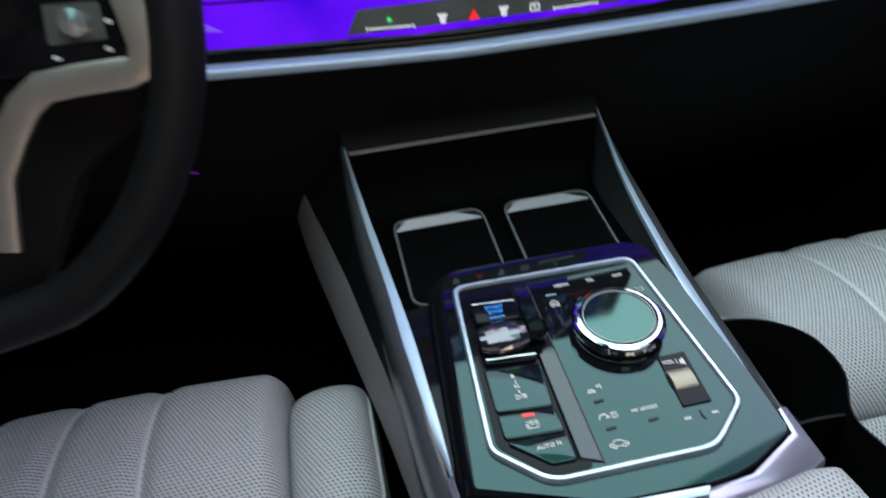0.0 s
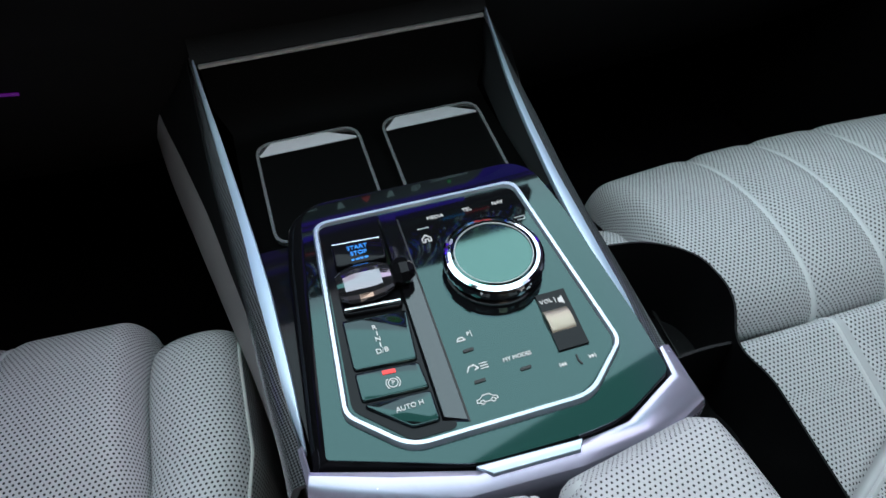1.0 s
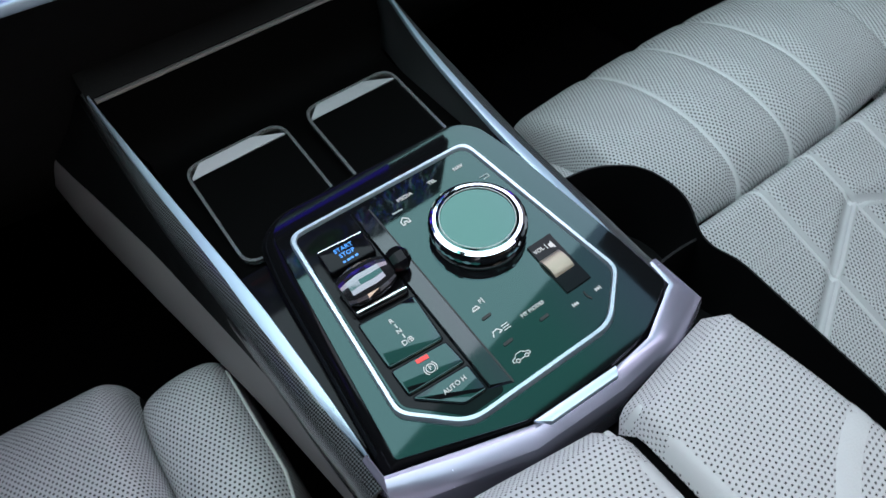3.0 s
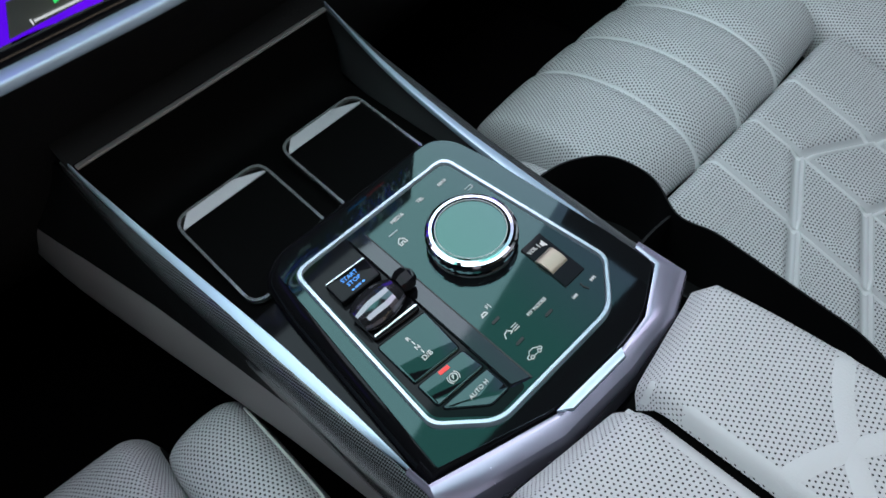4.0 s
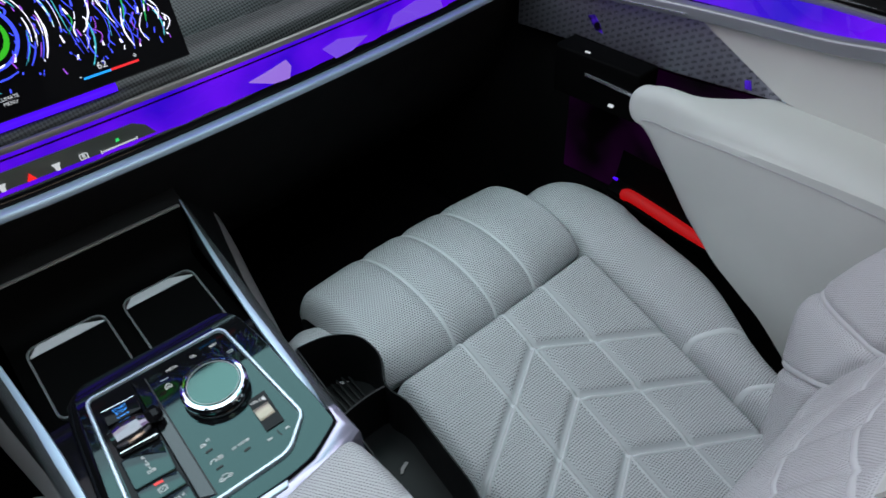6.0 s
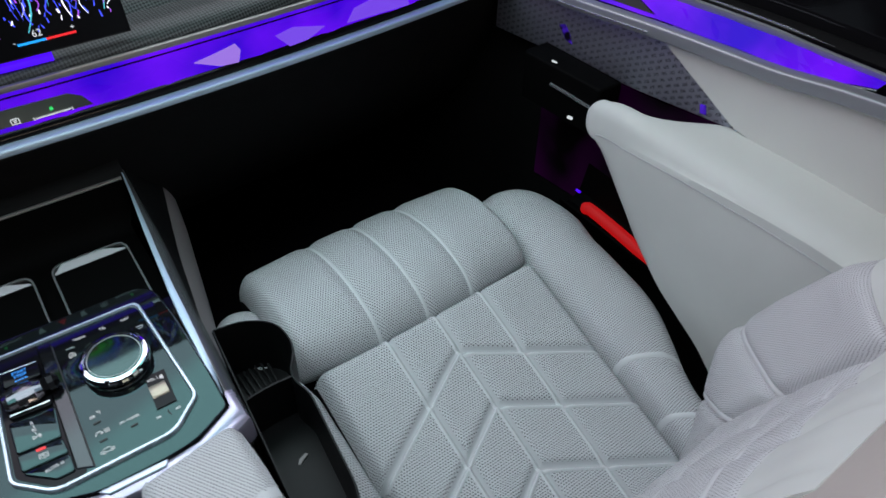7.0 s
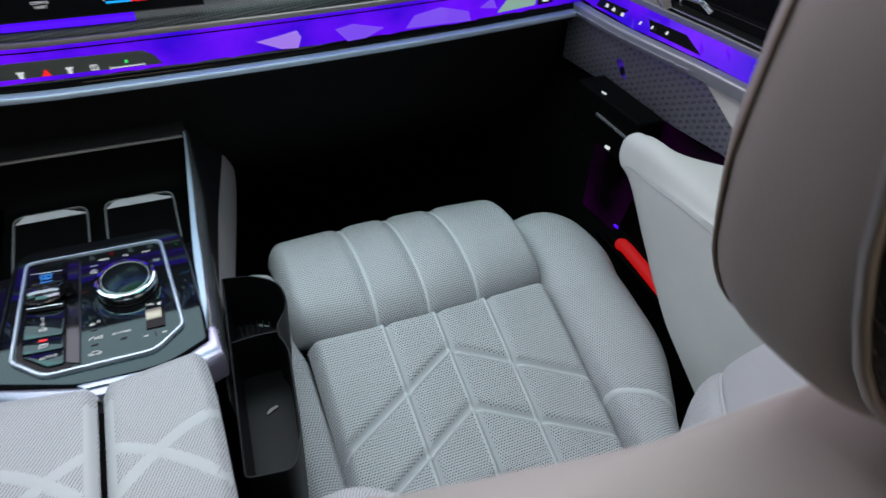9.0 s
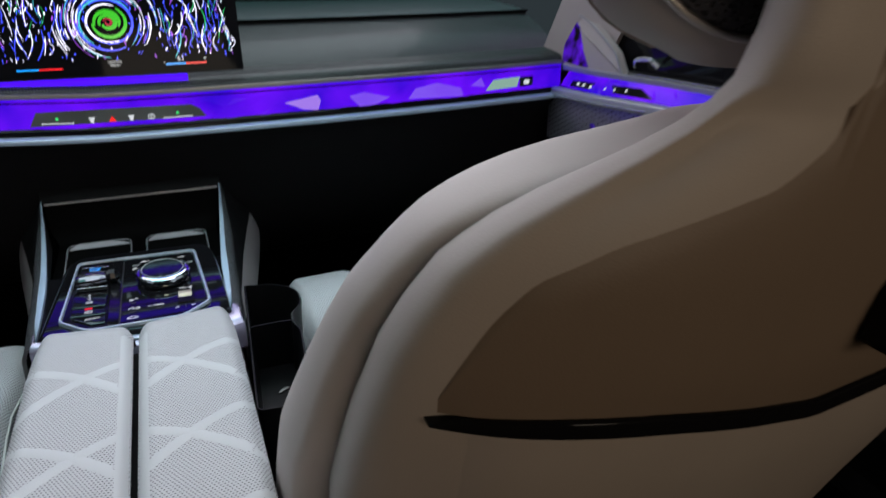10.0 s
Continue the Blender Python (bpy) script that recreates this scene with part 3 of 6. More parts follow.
for k in range(230):
    x0 = rnd.uniform(-0.20, 0.165)
    h0 = rnd.uniform(0.036, 0.105)
    near = math.hypot(x0 - SWX, h0 - SWH)
    if near < 0.036 or x0 - 0.012 < -0.21:
        continue
    ln_ = rnd.uniform(0.010, 0.042)
    if near < 0.07:
        a = math.atan2(h0 - SWH, x0 - SWX)
        pts = [(SWX + near * math.cos(a + s * ln_ / near / 5), SWH + near * math.sin(a + s * ln_ / near / 5)) for s in range(6)]
    else:
        bend = rnd.uniform(-0.006, 0.006)
        lean = rnd.uniform(-0.35, 0.35)
        pts = [(x0 + lean * ln_ * s / 5 + bend * math.sin(s * 0.63), h0 + ln_ * (s / 5 - 0.5)) for s in range(6)]
    pts = [(min(max(x, -0.6), 0.172), min(max(h, 0.02), 0.111)) for x, h in pts]
    stroke(pts, rnd.uniform(0.00025, 0.0008), M_TRAILS[rnd.choice((0, 0, 0, 1, 1, 1, 3, 4, 2))])


# fine bright specks between the trails, too many to count
for mat_, count in ((M_TRAILS[0], 90), (M_TRAILS[1], 170), (M_TRAILS[3], 60)):
    bm = bmesh.new()
    for _ in range(count):
        x0, h0 = rnd.uniform(-0.20, 0.168), rnd.uniform(0.022, 0.112)
        if math.hypot(x0 - SWX, h0 - SWH) < 0.026:
            continue
        a, b = rnd.uniform(0.0004, 0.0011), rnd.uniform(0.0008, 0.0034)
        lean = rnd.uniform(-0.5, 0.5)
        bm.faces.new([bm.verts.new(scr(x0 + dx + lean * dh, h0 + dh, 0.0013)) for dx, dh in ((-a, -b), (a, -b), (a * 0.6, b), (-a * 0.6, b))])
    tagged(part("light_specks", bm, mat_, SCREEN), "fine specks of light on the display", kind="stuff")


def bar_on_screen(x0, x1, h0, h1, mat, name):
    part(name, loft([[scr(x, h, o) for x, h in ((x0, h0), (x1, h0), (x1, h1), (x0, h1))] for o in (0.0006, 0.0014)]), mat, SCREEN)


for cx in (0.100, -0.083):
    bar_on_screen(cx - 0.026, cx, 0.0105, 0.0125, glow("temp_blue", (0.01, 0.35, 1.0), 1.3), "temperature_bar")
    bar_on_screen(cx, cx + 0.028, 0.0105, 0.0125, glow("temp_red", (1.0, 0.02, 0.03), 1.0), "temperature_bar")
SCRM = Matrix(((1, 0, 0, 0), (0, 0.16 / 1.0127, -0.9873, 0), (0, 0.9873, 0.158, 0), (0, 0, 0, 1)))


def screen_text(txt, x, h, size):
    p = scr(x, h, 0.0014)
    part("lettering", lettering(txt, size, Matrix.Translation(p) @ SCRM), M_WHITE, SCREEN)


screen_text("62", 0.094, 0.0185, 0.0095)
screen_text("+", 0.126, 0.0165, 0.008)
screen_text("-", 0.072, 0.0145, 0.008)
screen_text("CLIMATE", 0.009, 0.0175, 0.0044)
screen_text("MENU", 0.009, 0.0130, 0.0044)
# lit strip under the display
part("ambient_strip", sweep([(x, 0.5945, 0.6805) for x in steps(-0.6, 0.100, 12)], disc_profile(0.0035, 0.0052, 10)), M_AMBIENT, DASH, "violet ambient light strip")

# the dashboard rises slightly towards the driver's side
for ob in [o for o in BASE if o.data and o in DASH.children_recursive]:
    for v in ob.data.vertices:
        v.co.z += 0.042 * max(0.0, -(v.co.x + BASE[ob].x) - 0.02)

# ---------------------------------------------------------------- centre console
CON = thing("centre_console", (0, 0.3, 0.0), "centre console with glossy black panels and carbon sides", "console")


def wing_x(y):
    return lerp_table([(0.20, 0.0990), (0.29, 0.1012), (0.33, 0.1040), (0.40, 0.1070), (0.44, 0.1095), (0.50, 0.1142), (0.54, 0.1175), (0.60, 0.1228), (0.66, 0.127)], y)


def wing_z(y):
    return soft_table([(0.20, 0.458), (0.30, 0.461), (0.42, 0.466), (0.52, 0.476), (0.58, 0.490), (0.625, 0.508), (0.66, 0.526)], y, 0.03)


# body under everything
bm = bmesh.new()
box(-0.088, 0.094, -0.40, 0.66, 0.0, 0.415, bm)
part("console_body", bm, M_SOFTBLACK, CON, "black console body")
# tray floor that rises to the front edge
bm = sheet(lambda x, k: (x * (wing_x(0.62 if k > 3 else 0.50) - 0.004), [0.40, 0.50, 0.585, 0.604, 0.614, 0.619][k], [0.440, 0.441, 0.443, 0.447, 0.470, 0.502][k]), steps(-1, 1, 5), range(6), 0.006)
part("tray_floor", bm, M_WELL, CON, "glossy black tray floor", 60)
part("front_edge", sweep([(-0.121, 0.620, 0.505), (0.121, 0.620, 0.505)], box_profile(0.0022, 0.0012)), M_GREYEDGE, CON, "satin metal front edge")
bm = sheet(lambda x, k: (x * 0.126, [0.622, 0.640, 0.672, 0.72][k], [0.507, 0.524, 0.540, 0.552][k]), steps(-1, 1, 5), range(4), 0.005)
part("front_cover", bm, M_SOFTBLACK, CON, "soft black cover towards the dash", 60)
YS = steps(0.268, 0.632, 30)
KNEE_X = [(0.24, 0.1085), (0.29, 0.1125), (0.343, 0.1190), (0.41, 0.1275), (0.47, 0.1380), (0.54, 0.1500), (0.60, 0.1620), (0.66, 0.1745), (0.74, 0.1865), (0.80, 0.1950), (0.84, 0.2000)]
for s in (-1, 1):
    edge_loops = []
    for y in steps(0.285, 0.621, 34):
        w = lerp_table([(0.285, 0.0006), (0.33, 0.0040), (0.40, 0.0050), (0.50, 0.0036), (0.56, 0.0026), (0.621, 0.0010)], y)
        edge_loops.append([(s * (wing_x(y) - 0.0002 + a), y, wing_z(y) + 0.0015 + b) for a, b in rounded([(-w, -0.003), (w, -0.003), (w * 0.9, 0.0012), (-w * 0.9, 0.0032)], 0.0012, 2)])
    part("silver_edge", loft(edge_loops), M_SILVER, CON, "silver edge strip")
    prof = [(0.003, 0.003), (0.0095, 0.001), (0.0138, -0.010), (0.0152, -0.030), (0.014, -0.075)]

    def slim(y):
        return 1.0 - 0.70 * max(0.0, (y - 0.50) / 0.132) ** 1.3
    part("carbon_side", sheet(lambda y, k: (s * (wing_x(y) + prof[k][0] * (slim(y) if k else 0.8)), y, wing_z(y) + prof[k][1] - 0.010 * (1 - slim(y))), YS, range(5), -0.004 * s), M_CARBON, CON, "carbon fibre side panel", 60)

    # padded knee panel: a slim steep leaf below a ridge, pointed at its front
    def knee(y, a):
        xm = soft_table(KNEE_X, y)
        half = soft_table([(0.24, 0.0026), (0.33, 0.0045), (0.45, 0.0068), (0.54, 0.0084), (0.62, 0.0076), (0.69, 0.0056), (0.75, 0.0036), (0.80, 0.0019), (0.83, 0.0008), (0.84, 0.0003)], y, 0.004)
        zt = soft_table([(0.24, 0.400), (0.40, 0.408), (0.55, 0.420), (0.66, 0.434), (0.74, 0.448), (0.80, 0.460), (0.84, 0.470)], y)
        zb = soft_table([(0.24, 0.33), (0.60, 0.338), (0.70, 0.354), (0.76, 0.392), (0.80, 0.424), (0.84, 0.464)], y)
        c, d = math.cos(a), math.sin(a)
        return (s * (xm - half * d + 0.34 * half * c), y, zt - (zt - zb) * 0.30 * (1 - d))
    part("knee_pad", loft([[knee(y, 2 * math.pi * i / 14) for i in range(14)] for y in steps(0.24, 0.80, 31) + [0.81, 0.82, 0.828, 0.834, 0.838, 0.840]]), M_KNEE, CON, "grey leather knee pad")
    # black flank from the carbon up to the ridge of the knee pad
    def flank(y, u):
        a, b = min(y, 0.632), knee(y, math.pi / 2)
        inner = (s * (wing_x(a) + 0.012 * slim(a)), y, wing_z(a) - 0.012)
        return tuple(p + (q - p) * u for p, q in zip(inner, (b[0] - s * 0.001, b[1], b[2] + 0.001)))
    part("flank", sheet(flank, steps(0.30, 0.835, 36), steps(0, 1, 5), 0.002 * s), M_SOFTBLACK, CON, "black flank above the knee pad", 60)
    # gloss shelf between the silver edge and the control block
    part("tray_side", sheet(lambda y, u: (s * ((wing_x(y) - 0.003) * u + 0.080 * (1 - u)), y, 0.4560 + 0.05 * (y - 0.30)), steps(0.275, 0.435, 14), (0, 0.5, 1), 0.003 * s), M_DEEP, CON, "gloss black side shelf of the tray")

# cup wells with metal rims
for cx in (-0.052, 0.0515):
    hw = 0.0425
    out = rounded([(cx - hw, 0.458), (cx + hw, 0.458), (cx + hw, 0.5645), (cx - hw, 0.5645)], 0.015, 6)
    inn = rounded([(cx - hw + 0.0022, 0.4602), (cx + hw - 0.0022, 0.4602), (cx + hw - 0.0022, 0.5623), (cx - hw + 0.0022, 0.5623)], 0.0132, 6)
    zr = lambda y: 0.446 + max(0, y - 0.50) * 0.20
    bm = loft([[(x, y, zr(y) - 0.003) for x, y in out], [(x, y, zr(y) + 0.001) for x, y in out], [(x, y, zr(y) + 0.001) for x, y in inn], [(x, y, zr(y) - 0.003) for x, y in inn]], cap=False)
    part("well_rim", bm, M_CHROME, CON, "chrome rim of a cup well")
    bm = loft([[(x, y, zr(y) - 0.0015) for x, y in inn], [(x, y, zr(y) - 0.006) for x, y in inn]])
    part("well_floor", bm, M_WELL, CON, "black well floor")
    # slanted metal lip at the front
    lip = [(cx - 0.029, 0.5618), (cx + 0.016, 0.5618), (cx + 0.0392, 0.5535), (cx + 0.0392, 0.5523), (cx - 0.0392, 0.5523), (cx - 0.0392, 0.5535)]
    bm = loft([[(x, y, 0.4525 + (y - 0.55) * 0.45) for x, y in lip], [(x, y, 0.4548 + (y - 0.55) * 0.45) for x, y in lip]])
    part("well_lip", bm, M_LIP, CON, "polished slanted metal lip")

# control block
GLASS_EDGE = [(-0.0912, 0.2720), (-0.0190, 0.2462), (0.0350, 0.2442), (0.0630, 0.2466), (0.0978, 0.2640), (0.0985, 0.300), (0.0955, 0.400), (0.0905, 0.4370), (0.0790, 0.4490), (-0.0610, 0.4520), (-0.0735, 0.4420), (-0.0765, 0.413)]
BLOCK_EDGE = [(-0.1000, 0.2700), (-0.0190, 0.2445), (0.0350, 0.2427), (0.0636, 0.2448), (0.1000, 0.2630), (0.1020, 0.300), (0.0992, 0.400), (0.0955, 0.4430), (0.0830, 0.4590), (-0.0650, 0.4635), (-0.0830, 0.4510), (-0.0895, 0.413)]
EDGE_R = [0.002, 0.01, 0.01, 0.012, 0.004, 0.01, 0.02, 0.012, 0.014, 0.014, 0.012, 0.02]


def edge_loop(f, z):
    """The control block's outline, f from its foot (0) to the glass (1)."""
    a, b = rounded(BLOCK_EDGE, EDGE_R, 4), rounded(GLASS_EDGE, EDGE_R, 4)
    return [(p[0] + (q[0] - p[0]) * f, p[1] + (q[1] - p[1]) * f, z) for p, q in zip(a, b)]


part("control_block", loft([edge_loop(0, 0.420), edge_loop(0, 0.4600), edge_loop(0.10, 0.4640), edge_loop(0.40, 0.4690), edge_loop(0.75, 0.4722), edge_loop(1.0, 0.4735)]), M_DEEP, CON, "glossy black control block")
part("block_glass", loft([edge_loop(1.0, 0.4725), edge_loop(1.0, 0.4741), edge_loop(1.03, 0.4745)]), M_PANEL, CON, "coated black glass round the controls")
# pearl trim behind the block: a rounded band that falls away to the armrest
rim_a = [(-0.1010, 0.2850), (-0.1000, 0.2705), (-0.0550, 0.2560), (-0.0190, 0.2448), (0.0350, 0.2430), (0.0636, 0.2452), (0.1000, 0.2632), (0.1022, 0.2800)]
rim_b = [(-0.1050, 0.2850), (-0.1040, 0.2600), (-0.0900, 0.2490), (-0.0300, 0.2315), (0.0300, 0.2280), (0.0800, 0.2320), (0.1125, 0.2450), (0.1115, 0.2820)]


def trim_row(f, z):
    return [(x + (u - x) * f, y + (v - y) * f, z) for (x, y), (u, v) in zip(rim_a, rim_b)]


bm = loft([trim_row(0.0, 0.462), trim_row(0.02, 0.4706), trim_row(0.20, 0.4714), trim_row(0.5, 0.4702), trim_row(0.78, 0.4684), trim_row(0.93, 0.4655), trim_row(1.0, 0.4600), trim_row(1.0, 0.435)], cap=False, closed=False)
part("pearl_trim", bm, M_PEARL, CON, "pearl silver trim behind the controls", 28)
bm = slab([(-0.0205, 0.2458), (0.0355, 0.2428), (0.0325, 0.2372), (-0.0140, 0.2392)], 0.4690, 0.4742, 0.0008)
part("release_bar", bm, M_BEZEL, CON, "flat silver release bar")


def ring(outer, inner, z0, z1):
    o2 = [tuple(Vector(a) * 0.75 + Vector(b) * 0.25) for a, b in zip(outer, inner)]
    i2 = [tuple(Vector(a) * 0.25 + Vector(b) * 0.75) for a, b in zip(outer, inner)]
    return loft([[(x, y, z0) for x, y in outer], [(x, y, (z0 + z1) / 2) for x, y in outer], [(x, y, z1) for x, y in o2], [(x, y, z1) for x, y in i2], [(x, y, z0) for x, y in inner]], cap=False)


def hexa(d):
    return rounded([(-0.0785 + d, 0.290 + d * 0.3), (-0.0495 + d * 0.5, 0.2615 + d), (0.0515 - d * 0.5, 0.2600 + d), (0.0820 - d, 0.287 + d * 0.3), (0.0735 - d, 0.4290 - d), (-0.0680 + d, 0.4320 - d)],
                   [0.006, 0.010, 0.010, 0.006, 0.009, 0.009], 5)


part("bezel", ring(hexa(0.0003), hexa(0.0044), 0.474, 0.4785), M_BEZEL, CON, "bright chrome bezel round the controls")
PANEL = part("control_panel", slab(hexa(0.0046), 0.473, 0.4765), M_PANEL, CON, "black coated glass control panel with printed symbols")
ZP = 0.4766

# shifter strip, sunk left of a slanted rib
part("shifter_tray", slab(rounded([(-0.0725, 0.2930), (-0.0470, 0.2672), (-0.0225, 0.2666), (-0.0240, 0.4260), (-0.0640, 0.4265)], 0.004, 3), 0.4762, 0.4770), M_DEEP, CON, "gloss black shifter strip")
part("panel_rib", loft([[(-0.0262, 0.4215, ZP), (-0.0245, 0.4215, ZP + 0.0022), (-0.0140, 0.4215, ZP + 0.0014), (-0.0135, 0.4210, ZP)], [(-0.0298, 0.2725, ZP), (-0.0280, 0.2735, ZP + 0.0022), (-0.0170, 0.2690, ZP + 0.0014), (-0.0165, 0.2680, ZP)]]), M_RIB, CON, "slanted gloss rib")
part("panel_groove", slab([(-0.0138, 0.418), (-0.0127, 0.418), (-0.0155, 0.268), (-0.0166, 0.268)], ZP, ZP + 0.0005), M_BLACK, CON)


def button(poly, z0, z1, mat, name, label="", bev=0.0012):
    return part(name, slab(rounded(poly, 0.0025, 3), z0, z1, bev), mat, CON, label)


def flat_text(txt, x, y, size, mat, parent, z=None, turn=0):
    part("lettering", lettering(txt, size, pose(x, y, z or ZP + 0.0003, 0, 0, turn)), mat, parent)


START = button([(-0.0605, 0.3855), (-0.0290, 0.3835), (-0.0275, 0.4020), (-0.0600, 0.4045)], 0.476, 0.4830, M_DEEP, "start_button", "black start button with lit blue lettering")
# chrome strip added for the highlight along the button's front edge
part("button_highlight", sweep([(-0.0590, 0.4034, 0.4832), (-0.0290, 0.4010, 0.4832)], box_profile(0.0005, 0.0004)), M_CHROME, START)
flat_text("START", -0.0445, 0.3972, 0.0044, M_BLUE, START, 0.4834, -2)
flat_text("STOP", -0.0445, 0.3925, 0.0044, M_BLUE, START, 0.4834, -2)
for k, w in ((0, 0.0022), (1, 0.0028), (2, 0.0022), (3, 0.0026)):
    part("faint_print", slab([(-0.0500 + 0.0028 * k, 0.3872), (-0.0500 + 0.0028 * k + w * 0.8, 0.3871), (-0.0500 + 0.0028 * k + w * 0.8, 0.3884), (-0.0500 + 0.0028 * k, 0.3885)], 0.4831, 0.4834), M_BLUE, START)
button([(-0.0665, 0.3147), (-0.0310, 0.3112), (-0.0278, 0.3455), (-0.0655, 0.3492)], 0.476, 0.4788, M_PANEL, "selector_plate", "black gear plate with white letters")
flat_text("R", -0.0488, 0.3385, 0.0043, M_WHITE, CON, 0.4792)
flat_text("N", -0.0486, 0.3303, 0.0043, M_WHITE, CON, 0.4792)
flat_text("D/B", -0.0482, 0.3222, 0.0047, M_WHITE, CON, 0.4792)
for yy in (0.3344, 0.3264):
    part("dash_mark", slab([(-0.0485, yy - 0.0014), (-0.0479, yy - 0.0014), (-0.0479, yy + 0.0014), (-0.0485, yy + 0.0014)], 0.4788, 0.4792), M_WHITE, CON)
PARK = button([(-0.0668, 0.2950), (-0.0300, 0.2925), (-0.0310, 0.3097), (-0.0665, 0.3132)], 0.476, 0.4788, M_PANEL, "parking_button", "black parking brake button with a red lamp")
part("red_indicator", slab([(-0.0520, 0.3074), (-0.0446, 0.3067), (-0.0446, 0.3092), (-0.0520, 0.3099)], 0.4788, 0.4792), M_RED, PARK, "small red indicator lamp")
flat_text("P", -0.0478, 0.3009, 0.0036, M_WHITE, PARK, 0.4792)


def arc(cx, cy, r, a0, a1, n=12):
    return [(cx + r * math.cos(radians(a0 + (a1 - a0) * i / n)), cy + r * math.sin(radians(a0 + (a1 - a0) * i / n))) for i in range(n + 1)]


for r_, a0_, a1_ in ((0.0026, 0, 360), (0.0038, -50, 50), (0.0038, 130, 230)):
    part("brake_symbol", sweep([(x, y, 0.4791) for x, y in arc(-0.0478, 0.3009, r_, a0_, a1_, 20)], box_profile(0.00022, 0.0002)), M_WHITE, PARK)
HOLD = button([(-0.0655, 0.2915), (-0.0450, 0.2730), (-0.0300, 0.2725), (-0.0298, 0.2910), (-0.0650, 0.2935)], 0.476, 0.4788, M_PANEL, "hold_button", "black hold button")
flat_text("AUTO H", -0.0432, 0.2848, 0.0040, M_WHITE, HOLD, 0.4792, 2)

# crystal shift lever
LEV = thing("shift_lever", (-0.045, 0.372, 0.477), "clear crystal shift lever lying in its slot", "lever")
loops = []
for k, (dx, r) in enumerate([(0.000, 0.0080), (0.004, 0.0105), (0.011, 0.0122), (0.019, 0.0122), (0.026, 0.0112), (0.032, 0.0085), (0.034, 0.0055)]):
    tw = 0.12 * (k % 2)
    loops.append([(-0.0630 + dx, 0.3668 + r * 1.08 * math.cos(2 * math.pi * (i + tw) / 22), 0.4850 + r * 0.66 * math.sin(2 * math.pi * (i + tw) / 22)) for i in range(22)])
bm = loft(loops)
bmesh.ops.triangulate(bm, faces=bm.faces[:])
part("crystal_body", bm, M_FACETS, LEV, "faceted clear crystal grip", 2)
part("lever_core", loft([[(-0.0590 + dx, 0.3668 + 0.006 * math.cos(a * 1.0472), 0.4825 + 0.003 * math.sin(a * 1.0472)) for a in range(6)] for dx in (0, 0.026)]), M_DEEP, LEV, "dark core in the crystal")
part("lever_line", sweep([(-0.0620, 0.3532, 0.4822), (-0.0295, 0.3505, 0.4822)], box_profile(0.0007, 0.0006)), M_CHROME, LEV, "chrome line on the lever base")
part("lever_base", slab(rounded([(-0.0635, 0.3515), (-0.0290, 0.3480), (-0.0270, 0.3600), (-0.0630, 0.3625)], 0.003, 3), 0.4765, 0.4800, 0.0012), M_DEEP, LEV, "gloss black lever base")
part("lever_end", loft([[(-0.0295 + dx, 0.3668 + r * math.cos(a * 0.785), 0.4865 + r * math.sin(a * 0.785)) for a in range(8)] for dx, r in ((0, 0.0065), (0.004, 0.0082), (0.009, 0.0078), (0.013, 0.0040))]), M_DEEP, LEV, "black gloss lever end", 25)

# rotary controller
KNOB = thing("rotary_knob", (0.0335, 0.3680, 0.476), "round crystal-edged rotary controller knob", "knob")
KX, KY, KR = 0.0322, 0.3610, 1.17
part("knob_base", lathe([(0.0300, 0.4762), (0.0304, 0.4780), (0.0285, 0.4790)], (KX, KY, 0), n=56), M_DEEP, KNOB, "black gloss base ring")
part("knob_body", lathe([(0.0275, 0.4790), (0.0288, 0.4800), (0.0290, 0.4862), (0.0275, 0.4885)], (KX, KY, 0), n=56), M_CHROME, KNOB, "polished metal body")
bm = bmesh.new()
n = 72
loops = []
for r, z, tw in ((0.0250, 0.4805, 0.0), (0.0266, 0.4828, 0.5), (0.0268, 0.4852, 0.0), (0.0264, 0.4878, 0.5), (0.0252, 0.4892, 0.0), (0.0238, 0.4898, 0.0), (0.0222, 0.4899, 0.0)):
    cut = [1.0 if (i + round(2 * tw)) % 2 or z > 0.488 else 0.988 for i in range(n)]
    loops.append([(KX + KR * r * c * math.cos(2 * math.pi * i / n), KY + KR * r * c * math.sin(2 * math.pi * i / n), z + 0.0005 * (c < 1) * (r > 0.024)) for i, c in enumerate(cut)])
part("crystal_ring", loft(loops, cap=False), M_MIRROR, KNOB, "cut crystal edge ring", 5)
part("knob_cap", lathe([(0.0262, 0.4878), (0.0262, 0.4892), (0.0240, 0.4898), (0.0234, 0.4893), (0.0001, 0.4892)], (KX, KY, 0), n=64), M_KNOBTOP, KNOB, "black glass cap")
part("cap_ring", sweep([(KX + 0.0238 * math.cos(i * math.pi / 32), KY + 0.0238 * math.sin(i * math.pi / 32), 0.4898) for i in range(64)], box_profile(0.0003, 0.0003), True), M_GREYPRINT, KNOB)

# volume roller
part("roller_plate", slab([(0.0450, 0.2920), (0.0632, 0.2918), (0.0655, 0.3312), (0.0472, 0.3312)], ZP, ZP + 0.0012), M_DEEP, CON, "black roller plate")
bm = loft([[(x, 0.3112 + 0.0078 * math.cos(2 * math.pi * i / 32), ZP + 0.0004 + 0.0030 * math.sin(2 * math.pi * i / 32)) for i in range(32)] for x in (0.0464, 0.0470, 0.0606, 0.0612)])
part("volume_roller", bm, surface("knurled_champagne_metal", (0.46, 0.40, 0.32), 0.45, 0.8, bump=0.15, grain=1500.0), CON, "champagne metal volume roller")
flat_text("|", 0.0570, 0.3250, 0.0044, M_WHITE, CON, ZP + 0.0015)
